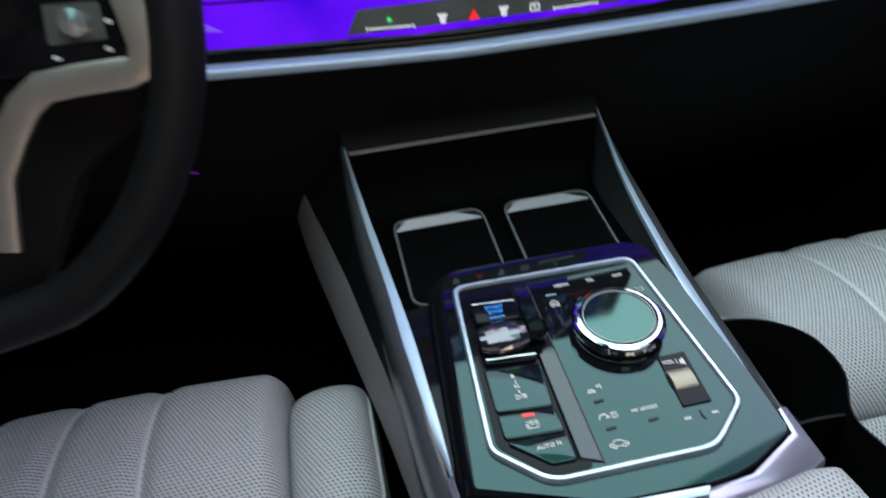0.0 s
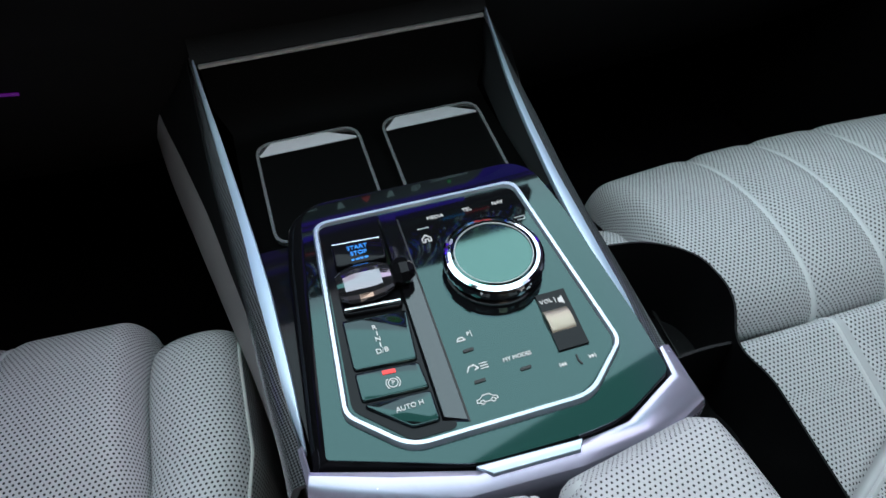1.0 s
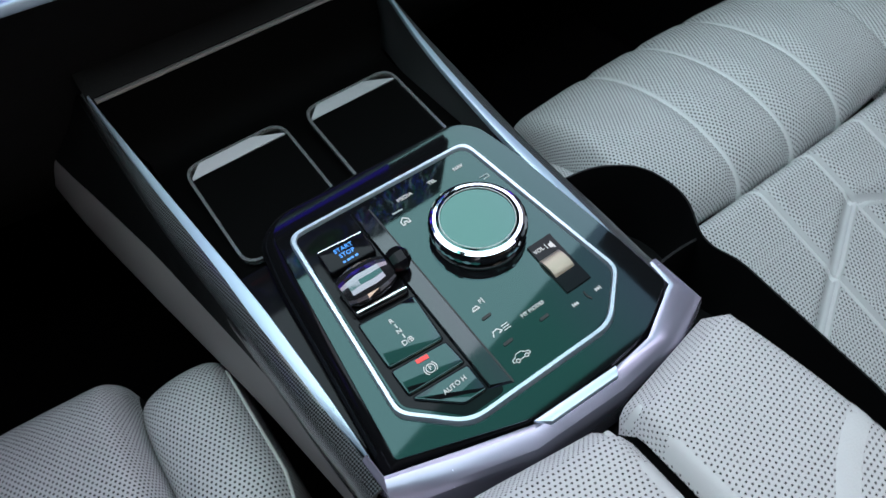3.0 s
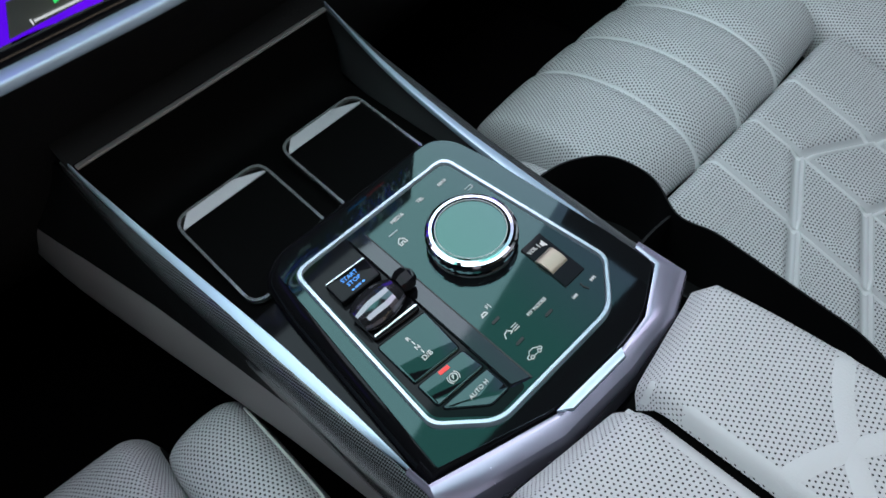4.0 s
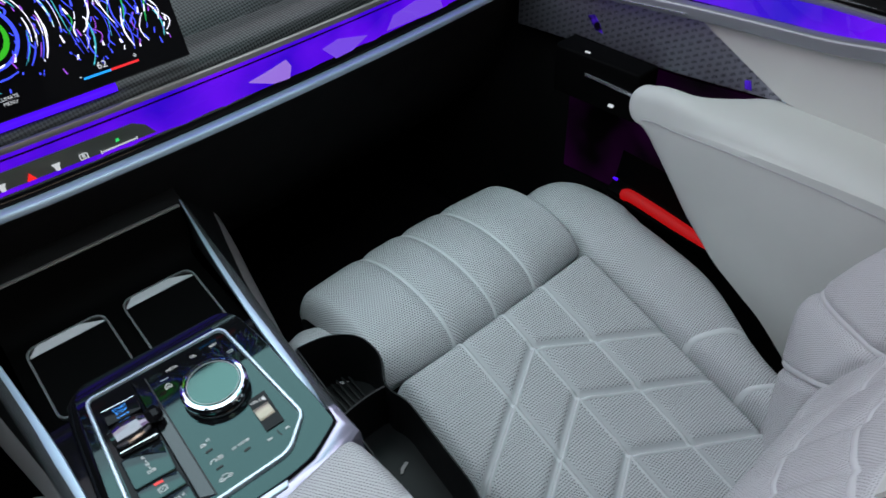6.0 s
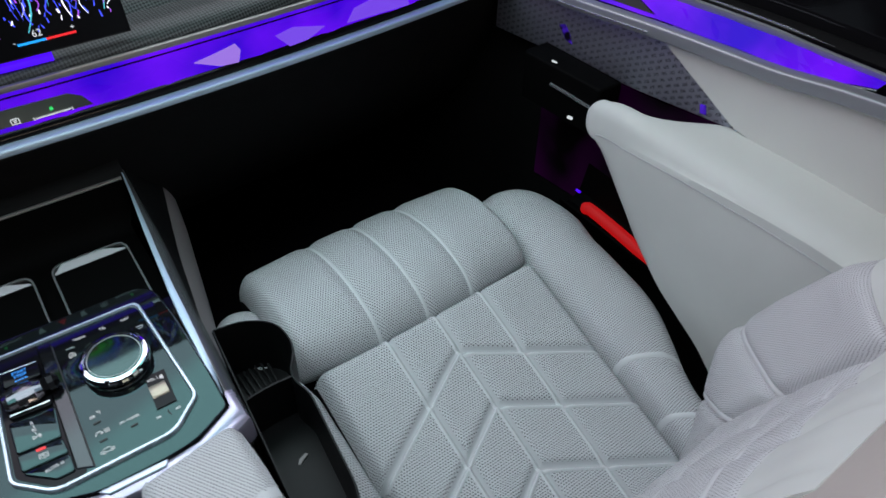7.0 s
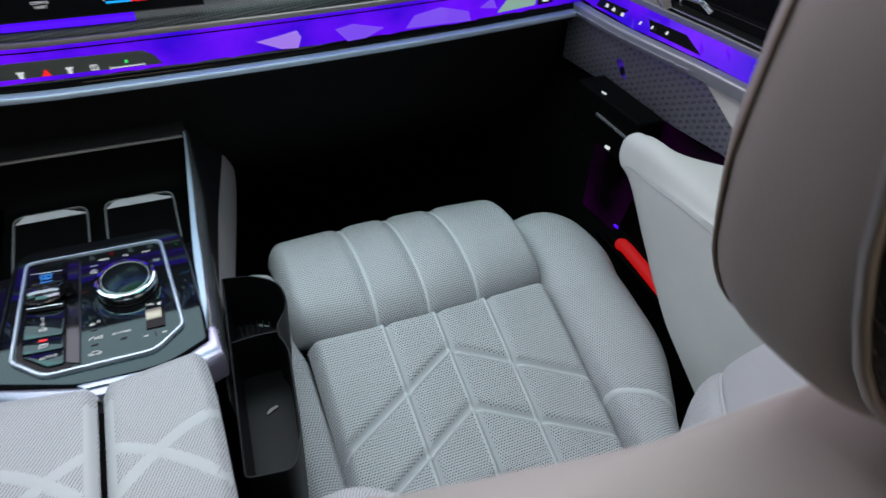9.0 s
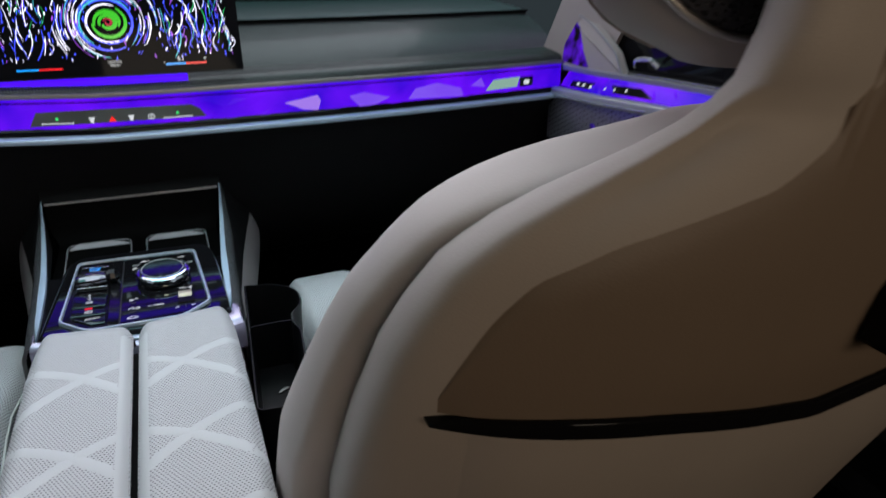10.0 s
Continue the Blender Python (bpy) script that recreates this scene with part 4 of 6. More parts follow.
flat_text("VOL", 0.0515, 0.3250, 0.0040, M_WHITE, CON, ZP + 0.0015)
part("mute_symbol", slab([(0.0588, 0.3222), (0.0602, 0.3222), (0.0618, 0.3208), (0.0618, 0.3268), (0.0602, 0.3254), (0.0588, 0.3254)], ZP + 0.0012, ZP + 0.0015), M_WHITE, CON)

# printed words and symbols
flat_text("MEDIA", 0.0110, 0.4125, 0.0039, M_WHITE, PANEL)
flat_text("TEL", 0.0330, 0.4122, 0.0039, M_WHITE, PANEL)
flat_text("NAV", 0.0545, 0.4118, 0.0039, M_WHITE, PANEL)
flat_text("MY MODES", 0.0218, 0.2965, 0.0034, M_WHITE, PANEL)


def flat_line(pts, w, mat=M_GREYPRINT, name="symbol", z=ZP):
    bm = bmesh.new()
    for a, b in zip(pts, pts[1:]):
        d = (Vector(b) - Vector(a)).normalized()
        nn = Vector((-d.y, d.x)) * w
        e = d * w
        q = [Vector(a) - e + nn, Vector(a) - e - nn, Vector(b) + e - nn, Vector(b) + e + nn]
        loft([[(p.x, p.y, z) for p in q], [(p.x, p.y, z + 0.0004) for p in q]], bm=bm)
    return part(name, bm, mat, PANEL)


flat_line([(-0.0028, 0.3935), (-0.0028, 0.3965), (0.0, 0.3990), (0.0028, 0.3965), (0.0028, 0.3935), (0.0010, 0.3935), (0.0010, 0.3955), (-0.0010, 0.3955), (-0.0010, 0.3935), (-0.0028, 0.3935)], 0.0003, M_WHITE, "home_symbol")
flat_line([(-0.003, 0.4052), (0.004, 0.4050)], 0.0004, M_GREYPRINT, "ridge")
flat_line([(0.0605, 0.3952), (0.0665, 0.3952), (0.0665, 0.3925), (0.0615, 0.3925)], 0.0003, M_GREYPRINT, "back_symbol")
for bx, by in ((-0.0025, 0.3088), (-0.0030, 0.2885), (0.0235, 0.2882)):
    part("key_slot", slab(rounded([(bx - 0.0032, by - 0.0010), (bx + 0.0032, by - 0.0008), (bx + 0.0032, by + 0.0010), (bx - 0.0032, by + 0.0008)], 0.0006, 2), ZP, ZP + 0.0006), M_BLACK, PANEL, "small black key ridge")
flat_line([(-0.0065, 0.3160), (-0.0055, 0.3178), (-0.003, 0.3180), (-0.002, 0.3160), (-0.0065, 0.3160)], 0.0003, M_WHITE, "park_assist_symbol")
flat_text("P", 0.0008, 0.3190, 0.0036, M_WHITE, PANEL)
flat_line([(0.0026, 0.3172), (0.0026, 0.3208)], 0.0002, M_WHITE, "park_assist_symbol")
flat_line([(-0.0075, 0.2958), (-0.0060, 0.2985), (-0.0030, 0.2990), (-0.0010, 0.2965), (-0.0030, 0.2960)], 0.0003, M_WHITE, "stability_symbol")
for k in range(3):
    flat_line([(0.0002, 0.2955 + 0.0016 * k), (0.0045, 0.2955 + 0.0016 * k)], 0.0002, M_WHITE, "stability_symbol")
flat_line([(-0.0072, 0.2760), (-0.0088, 0.2764), (-0.0086, 0.2780), (-0.0066, 0.2784), (-0.0048, 0.2800), (-0.0012, 0.2800), (0.0006, 0.2784), (0.0026, 0.2776), (0.0028, 0.2762), (0.0014, 0.2760)], 0.0002, M_WHITE, "car_symbol")
flat_line([(-0.0046, 0.2760), (-0.0012, 0.2760)], 0.0002, M_WHITE, "car_symbol")
for cx in (-0.0059, 0.0001):
    flat_line(arc(cx, 0.2761, 0.0011, 0, 360, 10), 0.0002, M_WHITE, "car_symbol")
for cx, s in ((0.0440, -1), (0.0610, 1)):
    for k in (0, 1):
        x0 = cx + s * (k * 0.0017 - 0.0016)
        part("skip_symbol", slab([(x0, 0.2826), (x0 + s * 0.0016, 0.2838), (x0, 0.2850)], ZP, ZP + 0.0004), M_WHITE, PANEL)
    flat_line([(cx + s * 0.0021, 0.2828), (cx + s * 0.0021, 0.2848)], 0.0002, M_WHITE, "skip_symbol")
flat_line([(0.0532, 0.2868), (0.0528, 0.2838), (0.0538, 0.2812)], 0.0005, M_BLACK, "skip_rocker")

# the whole control block rises slightly towards the dash
TILTED = ("control_block", "pearl_trim", "release_bar", "bezel", "control_panel", "shifter_tray", "panel_rib", "panel_groove", "start_button", "button_highlight", "lettering", "faint_print", "selector_plate",
          "dash_mark", "parking_button", "red_indicator", "hold_button", "roller_plate", "volume_roller", "mute_symbol", "symbol", "home_symbol", "ridge", "back_symbol", "key_slot", "park_assist_symbol",
          "stability_symbol", "car_symbol", "skip_symbol", "skip_rocker", "block_glass", "brake_symbol")
for ob in [o for o in BASE if o in CON.children_recursive or o in KNOB.children_recursive or o in LEV.children_recursive]:
    if ob.data and (ob.name.split(".")[0] in TILTED or ob.parent in (KNOB, LEV)):
        for v in ob.data.vertices:
            v.co.z += 0.055 * (v.co.y + BASE[ob].y - 0.31)

# ---------------------------------------------------------------- armrest
ARM = thing("armrest", (0.004, 0.0, 0.40), "split armrest in pale perforated leather with smooth bands", "armrest")


def arm_z(x, y, x0, x1):
    u = (x - x0) / (x1 - x0)
    edge = min(u, 1 - u) * (x1 - x0)
    front = arm_front(x) - y
    z = 0.502
    z -= 0.010 * max(0, 1 - edge / 0.012) ** 2
    z -= 0.013 * max(0, 1 - front / 0.013) ** 2
    return z


def arm_front(x):
    d = abs(x - 0.004)
    corner = max(0.0, 1 - (d - 0.002) / 0.009) ** 2 + max(0.0, 1 - (0.0945 - d) / 0.007) ** 2
    return 0.2170 + 0.15 * d - 0.006 * corner


for x0, x1 in ((-0.087, 0.0015), (0.0065, 0.0985)):
    us = [x0 + (x1 - x0) * i / 20 for i in range(21)]
    vs = steps(-0.42, 0.0, 40)

    def lid(x, v):
        y = arm_front(x) + v
        t = max(0.0, min(1.0, (y - 0.150) / 0.075))
        return (0.004 + (x - 0.004) * (1 - 0.05 * t * t), y, arm_z(x, y, x0, x1) + (0 if v < 0 else -0.004))
    LID = part("armrest_lid", sheet(lid, us, vs, 0.05), M_PERF_FINE, ARM, "perforated pale leather lid", 60)

    def arm_band(pts, w, mat=M_BAND):
        c = [Vector(p) for p in pts]
        bm = bmesh.new()
        rows = []
        for i, p in enumerate(c):
            d = (c[min(i + 1, len(c) - 1)] - c[max(i - 1, 0)]).normalized()
            nn = Vector((-d.y, d.x))
            row = []
            for k in (-1, -0.5, 0, 0.5, 1):
                q = p + nn * w * k
                q.x = min(max(q.x, x0 + 0.001), x1 - 0.001)
                row.append((q.x, q.y, arm_z(q.x, q.y, x0, x1) + 0.0006 - 0.0005 * abs(k) ** 3))
            rows.append(row)
        for a, b in zip(rows, rows[1:]):
            va = [bm.verts.new(p) for p in a]
            vb = [bm.verts.new(p) for p in b]
            for i in range(4):
                bm.faces.new((va[i], va[i + 1], vb[i + 1], vb[i]))
        bmesh.ops.remove_doubles(bm, verts=bm.verts[:], dist=1e-6)
        part("smooth_band", bm, mat, LID, "smooth leather band")
    inner, outer = (x1, x0) if x0 < 0 else (x0, x1)
    arm_band([(inner + (0.005 if x0 > 0 else -0.005), y) for y in steps(-0.36, 0.212, 24)], 0.0045)
    dx = outer - inner
    for yb in (0.085, -0.025, -0.135):
        arm_band([(inner + dx * s, yb + 0.062 * math.sin(s * 1.45)) for s in steps(0.04, 1.0, 16)], 0.0052)
        arm_band([(inner + dx * s, yb + 0.052 - 0.062 * s ** 1.6) for s in steps(0.04, 1.0, 16)], 0.0052)
part("armrest_body", slab(rounded([(-0.083, -0.41), (0.0945, -0.41), (0.0945, 0.205), (-0.083, 0.205)], 0.01, 3), 0.40, 0.470), M_SOFTBLACK, ARM, "black armrest body")

# ---------------------------------------------------------------- seats
def seat(s, label):
    """A front seat; s is 1 for the passenger's side, -1 for its mirror image."""
    XC = 0.373
    SEAT = thing("front_seat", (s * XC, 0.2, 0.0), label, "seat", "front seats")

    def P(lx, y, z):
        return (XC + lx, y, z) if s > 0 else (-XC - lx - 0.018, y - 0.014, z - 0.010)

    def plane(y):
        return 0.341 + 0.36 * (y - 0.268)

    CHEV = [0.268, 0.194, 0.114, 0.034, -0.046]
    LONG = [-0.0705, 0.0, 0.0715]

    def groove(lx, y):
        """Depth of the sewn grooves, which lie just before their raised seams."""
        g = 0.0
        for ya in CHEV:
            d = (y - (ya - 0.53 * abs(lx))) * 0.884
            if abs(d) < 0.03:
                g = max(g, 0.0072 * math.exp(-((d - 0.0036) / (0.0034 if d < 0.0036 else 0.0056)) ** 2))
        for a in LONG:
            d = lx - a
            if abs(d) < 0.03:
                g = max(g, 0.0066 * math.exp(-((d - 0.0036) / (0.0034 if d < 0.0036 else 0.0056)) ** 2))
        return g

    def centre_z(lx, y):
        z = plane(y) - groove(lx, y)
        e = 0.168 - abs(lx)
        z += 0.003 - 0.020 * max(0, 1 - e / 0.017) ** 2
        z -= 0.075 * max(0, 1 - (0.347 - y) / 0.032) ** 2
        z -= 0.004 * math.cos(lx * 9.0) - 0.004
        return z

    body = rounded([(-0.20, -0.06), (0.25, -0.06), (0.25, 0.43), (-0.20, 0.43)], 0.05, 4)
    part("seat_base", slab([P(a, b, 0)[:2] for a, b in body], 0.04, 0.21), M_BLACK, SEAT, "black seat base")
    CUSH = part("seat_cushion", sheet(lambda lx, y: P(lx, y, centre_z(lx, y)), steps(-0.168, 0.168, 169), steps(-0.07, 0.347, 209), 0.06 * s), M_PERF, SEAT, "quilted perforated leather cushion", 70)

    def seam(pts, zf, parent, flip=1):
        """A raised seam with a smooth flat strip sewn down beside it."""
        c = [Vector(p) for p in pts]
        for rows, mat, name in ((((-0.0036, 0.0002), (-0.0025, 0.0017), (-0.0012, 0.0026), (0.0002, 0.0024), (0.0012, 0.0012)), M_SEAM, "seam"),
                                (((0.0008, 0.0016), (0.0024, 0.0013), (0.0044, 0.0012), (0.0064, 0.0012), (0.0086, 0.0006)), M_STRIPSEAM, "seam_strip")):
            bm = bmesh.new()
            prev = None
            for i, p in enumerate(c):
                d = (c[min(i + 1, len(c) - 1)] - c[max(i - 1, 0)]).normalized()
                nn = Vector((-d.y, d.x)) * flip
                row = []
                for off, lift in rows:
                    q = p + nn * off
                    row.append(bm.verts.new(P(q.x, q.y, zf(q.x, q.y) + lift)))
                if prev:
                    for a in range(4):
                        bm.faces.new((prev[a], prev[a + 1], row[a + 1], row[a]))
                prev = row
            part(name, bm, mat, parent, "", 70)

    for ya in CHEV[:4]:
        for side in (-1, 1):
            seam([(side * t, ya - 0.53 * t) for t in steps(0.0, 0.163, 60)], centre_z, CUSH, side)
    for a in LONG:
        seam([(a, y) for y in steps(-0.06, 0.337, 120)], centre_z, CUSH, -1)

    # thigh support
    sec = [(0.342, 0.322), (0.334, 0.342), (0.338, 0.362), (0.354, 0.379), (0.380, 0.390), (0.41, 0.396), (0.445, 0.396), (0.480, 0.390), (0.512, 0.378), (0.535, 0.360), (0.549, 0.335), (0.552, 0.300), (0.542, 0.262), (0.525, 0.24)]
    sec = [(p.x, p.y) for p in spline([(a, b, 0) for a, b in sec], 4)]

    def pillow(lx, k):
        y, z = sec[k]
        e = max(0.0, 1 - (0.178 - abs(lx)) / 0.020)
        edge = 1 - math.sqrt(max(0.0, 1 - e * e))
        cr = min(abs(lx - a) for a in LONG)
        dip = 0.0075 * math.exp(-(cr / 0.0085) ** 2)
        front = (y - 0.44) * (1.0 - 0.10 * (abs(lx) / 0.178) ** 2.2)
        yy = 0.44 + front * (1 - 0.12 * edge)
        return P(lx, yy, 0.31 + (z - 0.31 - dip) * (1 - 0.60 * edge))
    LX = [-0.178 + 0.003 * i for i in range(9)] + steps(-0.150, 0.150, 61) + [0.154 + 0.003 * i for i in range(9)]
    PIL = part("thigh_support", sheet(lambda lx, k: pillow(lx, k), LX, range(len(sec)), 0.012 * s), M_PERF, SEAT, "rolled perforated leather thigh support", 70)
    for a in LONG:
        bm = bmesh.new()
        prev = None
        for k in range(2, len(sec) - 4):
            row = []
            for w, h in ((-0.0032, 0), (-0.0018, 0.0016), (0, 0.0022), (0.0018, 0.0016), (0.0032, 0)):
                q = Vector(pillow(a, k))
                y0, z0 = sec[max(k - 1, 0)]
                y1, z1 = sec[min(k + 1, len(sec) - 1)]
                nn = Vector((0, -(z1 - z0), y1 - y0)).normalized()
                q = q + nn * h
                q.x += w
                row.append(bm.verts.new(q))
            if prev:
                for i in range(4):
                    bm.faces.new((prev[i], prev[i + 1], row[i + 1], row[i]))
            prev = row
        part("seam", bm, M_SEAM, PIL, "", 70)

    # side bolsters
    ZB = [(-0.10, 0.235), (0.0, 0.262), (0.1, 0.292), (0.2, 0.320), (0.3, 0.342), (0.38, 0.352), (0.44, 0.352), (0.47, 0.342), (0.49, 0.318), (0.498, 0.290)]
    hump = [(0.0, -0.030), (0.004, -0.006), (0.013, 0.009), (0.032, 0.016), (0.055, 0.019), (0.076, 0.014), (0.092, 0.002), (0.104, -0.018), (0.111, -0.045), (0.113, -0.08), (0.110, -0.12)]
    if s < 0:
        flat_hump = [(0.0, -0.030), (0.004, -0.006), (0.013, 0.009), (0.032, 0.017), (0.058, 0.020), (0.084, 0.018), (0.100, 0.011), (0.109, -0.002), (0.113, -0.030), (0.113, -0.075), (0.110, -0.12)]
    else:
        flat_hump = hump
    hump, flat_hump = [[(p.x, p.y) for p in spline([(a, b, 0) for a, b in h], 3)] for h in (hump, flat_hump)]
    for side, wide, high, yf in ((1, 1.24, 1.15, 0.0), (-1, 0.60 if s > 0 else 0.68, 0.95 if s > 0 else 1.12, -0.006 if s > 0 else 0.012)):
        def bolster(k, y, side=side, wide=wide, high=high, yf=yf):
            o, h = (hump if side > 0 else flat_hump)[k]
            t = max(0.0, (y - 0.36 - yf) / 0.138)
            shrink = 1 - 0.40 * t ** 3.0
            rear = soft_table([(-0.10, 0.50), (0.0, 0.50), (0.087, 0.42), (0.134, 0.24), (0.18, 0.07), (0.22, 0.0)], y, 0.015) if side > 0 else 0.0
            dip = 0.0035 * sum(math.exp(-((y - y0 + 0.52 * o) / 0.008) ** 2) for y0 in (0.160, 0.078, 0.006)) if side > 0 else 0.0
            return P(side * (0.1660 + 0.009 * max(0.0, min(1.0, (y - 0.32) / 0.04)) + o * wide * (shrink if side > 0 else 1) * (1 - rear)), y + (yf if y > 0.3 else 0), soft_table(ZB, y, 0.012) + h * high - dip - (0.010 if s > 0 else -0.014) * (side < 0) + (0.022 * max(0.0, min(1.0, (y - 0.35) / 0.08)) if s > 0 and side < 0 else 0.0))
        ys = steps(-0.10, 0.44, 110) + [0.445 + 0.0045 * i for i in range(13)]
        BOL = part("bolster", sheet(lambda k, y: bolster(k, y), range(len(hump)), ys, 0.02 * s * side), M_PERF, SEAT, "perforated leather side bolster", 70)
        if side < 0 and s < 0:
            part("piping", sweep([Vector(bolster(20, y)) + Vector((0.0004, 0, 0.0004)) for y in steps(0.0, 0.46, 60)], disc_profile(0.0014, 0.0014, 8)), M_LEATHER, BOL, "smooth leather piping")
        if side > 0:
            for y0 in (0.160, 0.078, 0.006):
                bm = bmesh.new()
                prev = None
                for k in range(1, 26):
                    row = [bm.verts.new(Vector(bolster(k, y0 - 0.52 * hump[k][0] + w)) + Vector((0, 0, h))) for w, h in ((-0.0038, 0.0004), (-0.0018, 0.0022), (0.0018, 0.0022), (0.0038, 0.0004))]
                    if prev:
                        for i in range(3):
                            bm.faces.new((prev[i], prev[i + 1], row[i + 1], row[i]))
                    prev = row
                part("seam", bm, M_SEAM, BOL, "", 70)

    # backrest: a cushioned front part before a hard-backed shell that rises into the neck
    W = [(0.16, 0.232), (0.30, 0.258), (0.45, 0.272), (0.56, 0.269), (0.63, 0.253), (0.68, 0.235), (0.71, 0.216), (0.735, 0.196), (0.752, 0.164), (0.760, 0.130), (0.765, 0.08), (0.768, 0.03)]
    YF = [(0.16, 0.0), (0.26, -0.005), (0.42, -0.014), (0.56, -0.071), (0.63, -0.101), (0.68, -0.112), (0.70, -0.119), (0.735, -0.131), (0.768, -0.154)]
    YR = [(0.16, -0.05), (0.42, -0.08), (0.583, -0.158), (0.66, -0.178), (0.71, -0.200), (0.74, -0.220), (0.768, -0.225)]
    WS = [(0.16, 0.195), (0.30, 0.226), (0.45, 0.248), (0.56, 0.251), (0.62, 0.243), (0.68, 0.228), (0.72, 0.208), (0.745, 0.180), (0.765, 0.138), (0.785, 0.100), (0.80, 0.083), (0.85, 0.072), (0.92, 0.068), (0.955, 0.055)]
    YFS = [(0.16, -0.01), (0.45, -0.04), (0.583, -0.095), (0.68, -0.135), (0.74, -0.170), (0.765, -0.205), (0.785, -0.218), (0.85, -0.224), (0.955, -0.22)]
    YRS = [(0.16, -0.09), (0.30, -0.135), (0.45, -0.185), (0.58, -0.234), (0.65, -0.254), (0.72, -0.265), (0.78, -0.268), (0.85, -0.270), (0.955, -0.258)]

    def ringpts(z, shell=False, n=72):
        tw, tf, tr = (WS, YFS, YRS) if shell else (W, YF, YR)
        w, yf, yr = soft_table(tw, z, 0.008), soft_table(tf, z), soft_table(tr, z, 0.012)
        out = []
        for i in range(n):
            a = 2 * math.pi * i / n
            c, d = math.cos(a), math.sin(a)
            x = w * math.copysign(abs(c) ** (0.66 if shell else 0.5 if d > 0 else 0.72), c)
            ym, yh = (yf + yr) / 2, (yf - yr) / 2
            y = ym + yh * math.copysign(abs(d) ** (0.75 if shell else 0.55), d)
            u = abs(x) / w
            if d > 0 and not shell:
                b = max(0.0, (u - 0.50) / 0.50)
                y += 0.058 * lerp_table([(0.20, 0.35), (0.30, 0.6), (0.42, 1.0)], z) * math.sin(min(1.0, b ** 1.3) * math.pi) * max(0.0, min(1.0, (0.765 - z) / 0.18))
                y += 0.028 * u ** 3 * max(0.0, min(1.0, (0.70 - z) / 0.2))
            if d < 0 and shell and z < 0.80:
                y += 0.018 * u * u * min(1.0, -d / 0.6)
            out.append(P(x, y, z))
        return out
    ZS = steps(0.16, 0.68, 27) + [0.69, 0.70, 0.71, 0.72, 0.73, 0.738, 0.745, 0.751, 0.756, 0.761, 0.765, 0.768]
    BACK = part("backrest", loft([ringpts(z) for z in ZS]), M_SEATSIDE, SEAT, "leather backrest, its grey toned by warm light", 80)
    ZN = steps(0.16, 0.72, 25) + [0.73, 0.74, 0.75, 0.76, 0.77, 0.78, 0.79, 0.80, 0.82, 0.85, 0.89, 0.92, 0.94, 0.955]
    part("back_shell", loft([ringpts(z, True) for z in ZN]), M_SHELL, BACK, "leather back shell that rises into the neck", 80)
    # quilted front of the backrest
    rings_at = {}

    def front(lx, z, out=0.0):
        """A point on the front of the backrest, lx from its middle, at height z."""
        if z not in rings_at:
            rings_at[z] = ringpts(z, False, 240)[0:121]
        pts = rings_at[z]
        target = P(lx, 0, 0)[0]
        for p, q in zip(pts, pts[1:]):
            lo, hi = sorted((p[0], q[0]))
            if lo <= target <= hi:
                t = 0 if hi == lo else (target - p[0]) / (q[0] - p[0])
                d = Vector((q[1] - p[1], p[0] - q[0], 0.0))
                d = d.normalized() if d.length > 1e-9 else Vector((0, 1, 0))
                if d.y < 0:
                    d = -d
                return Vector((target, p[1] + (q[1] - p[1]) * t, z)) + d * out
        return Vector((target, pts[60][1], z))

    def bolster_seams(u):
        """Heights of the sewn bands on the side bolster, u from its inner to its outer edge."""
        return (0.415 - 0.115 * u, 0.487 - 0.047 * u)

    def puff(lx, z, top):
        w = soft_table(W, z, 0.008)
        x = abs(lx)
        h = 0.012 + 0.003 * min(1.0, max(0.0, (x - 0.12) / 0.03))
        h -= 0.011 * math.exp(-((x - 0.132) / 0.009) ** 2)
        if lx < -0.132:
            h -= 0.002
        elif x > 0.132:
            u = (x - 0.132) / (0.235 - 0.132)
            for zs in bolster_seams(u):
                h -= 0.0055 * math.exp(-((z - zs) / 0.009) ** 2)
        else:
            for zs in (CENTRE if top < 0.65 else ()):
                h -= 0.004 * math.exp(-((z - zs - 0.5 * x) / 0.009) ** 2)
            for xs in (0.0, 0.068):
                h -= 0.004 * math.exp(-((x - xs) / 0.008) ** 2)
        h -= 0.019 * max(0.0, 1 - (w * 0.93 - x) / 0.030) ** 2
        if lx < -0.03:
            h *= 1 - 0.75 * min(1.0, (-lx - 0.03) / 0.10) * max(0.0, min(1.0, (z - 0.50) / 0.10))
        if top < 0.65:
            h -= 0.011 * max(0.0, 1 - (top - z) / 0.012) ** 2 + 0.011 * max(0.0, 1 - (z - 0.24) / 0.012) ** 2
        else:
            h = 0.0006 + h * (1 - max(0.0, 1 - (top - z) / 0.060) ** 2)
        return h
    CENTRE = (0.30, 0.38, 0.46, 0.54)

    def padded(u, z, top):
        lx = u * soft_table(W, z, 0.008) * 0.93
        return front(lx, z, puff(lx, z, top))
    INS = part("backrest_front", sheet(lambda u, z: padded(u, z, 0.612), steps(-0.90, 1, 150), steps(0.24, 0.612, 110), -0.003 * s), M_PERF_BACK, BACK, "perforated pale leather backrest front", 80)
    part("backrest_shoulder", sheet(lambda u, z: padded(u, z, 0.70), steps(-0.45, 1, 100), steps(0.613, 0.70, 14), -0.003 * s), M_LEATHER, BACK, "smooth pale leather shoulder", 80)

    def back_seam(pts, w=0.0042):
        bm = bmesh.new()
        prev = None
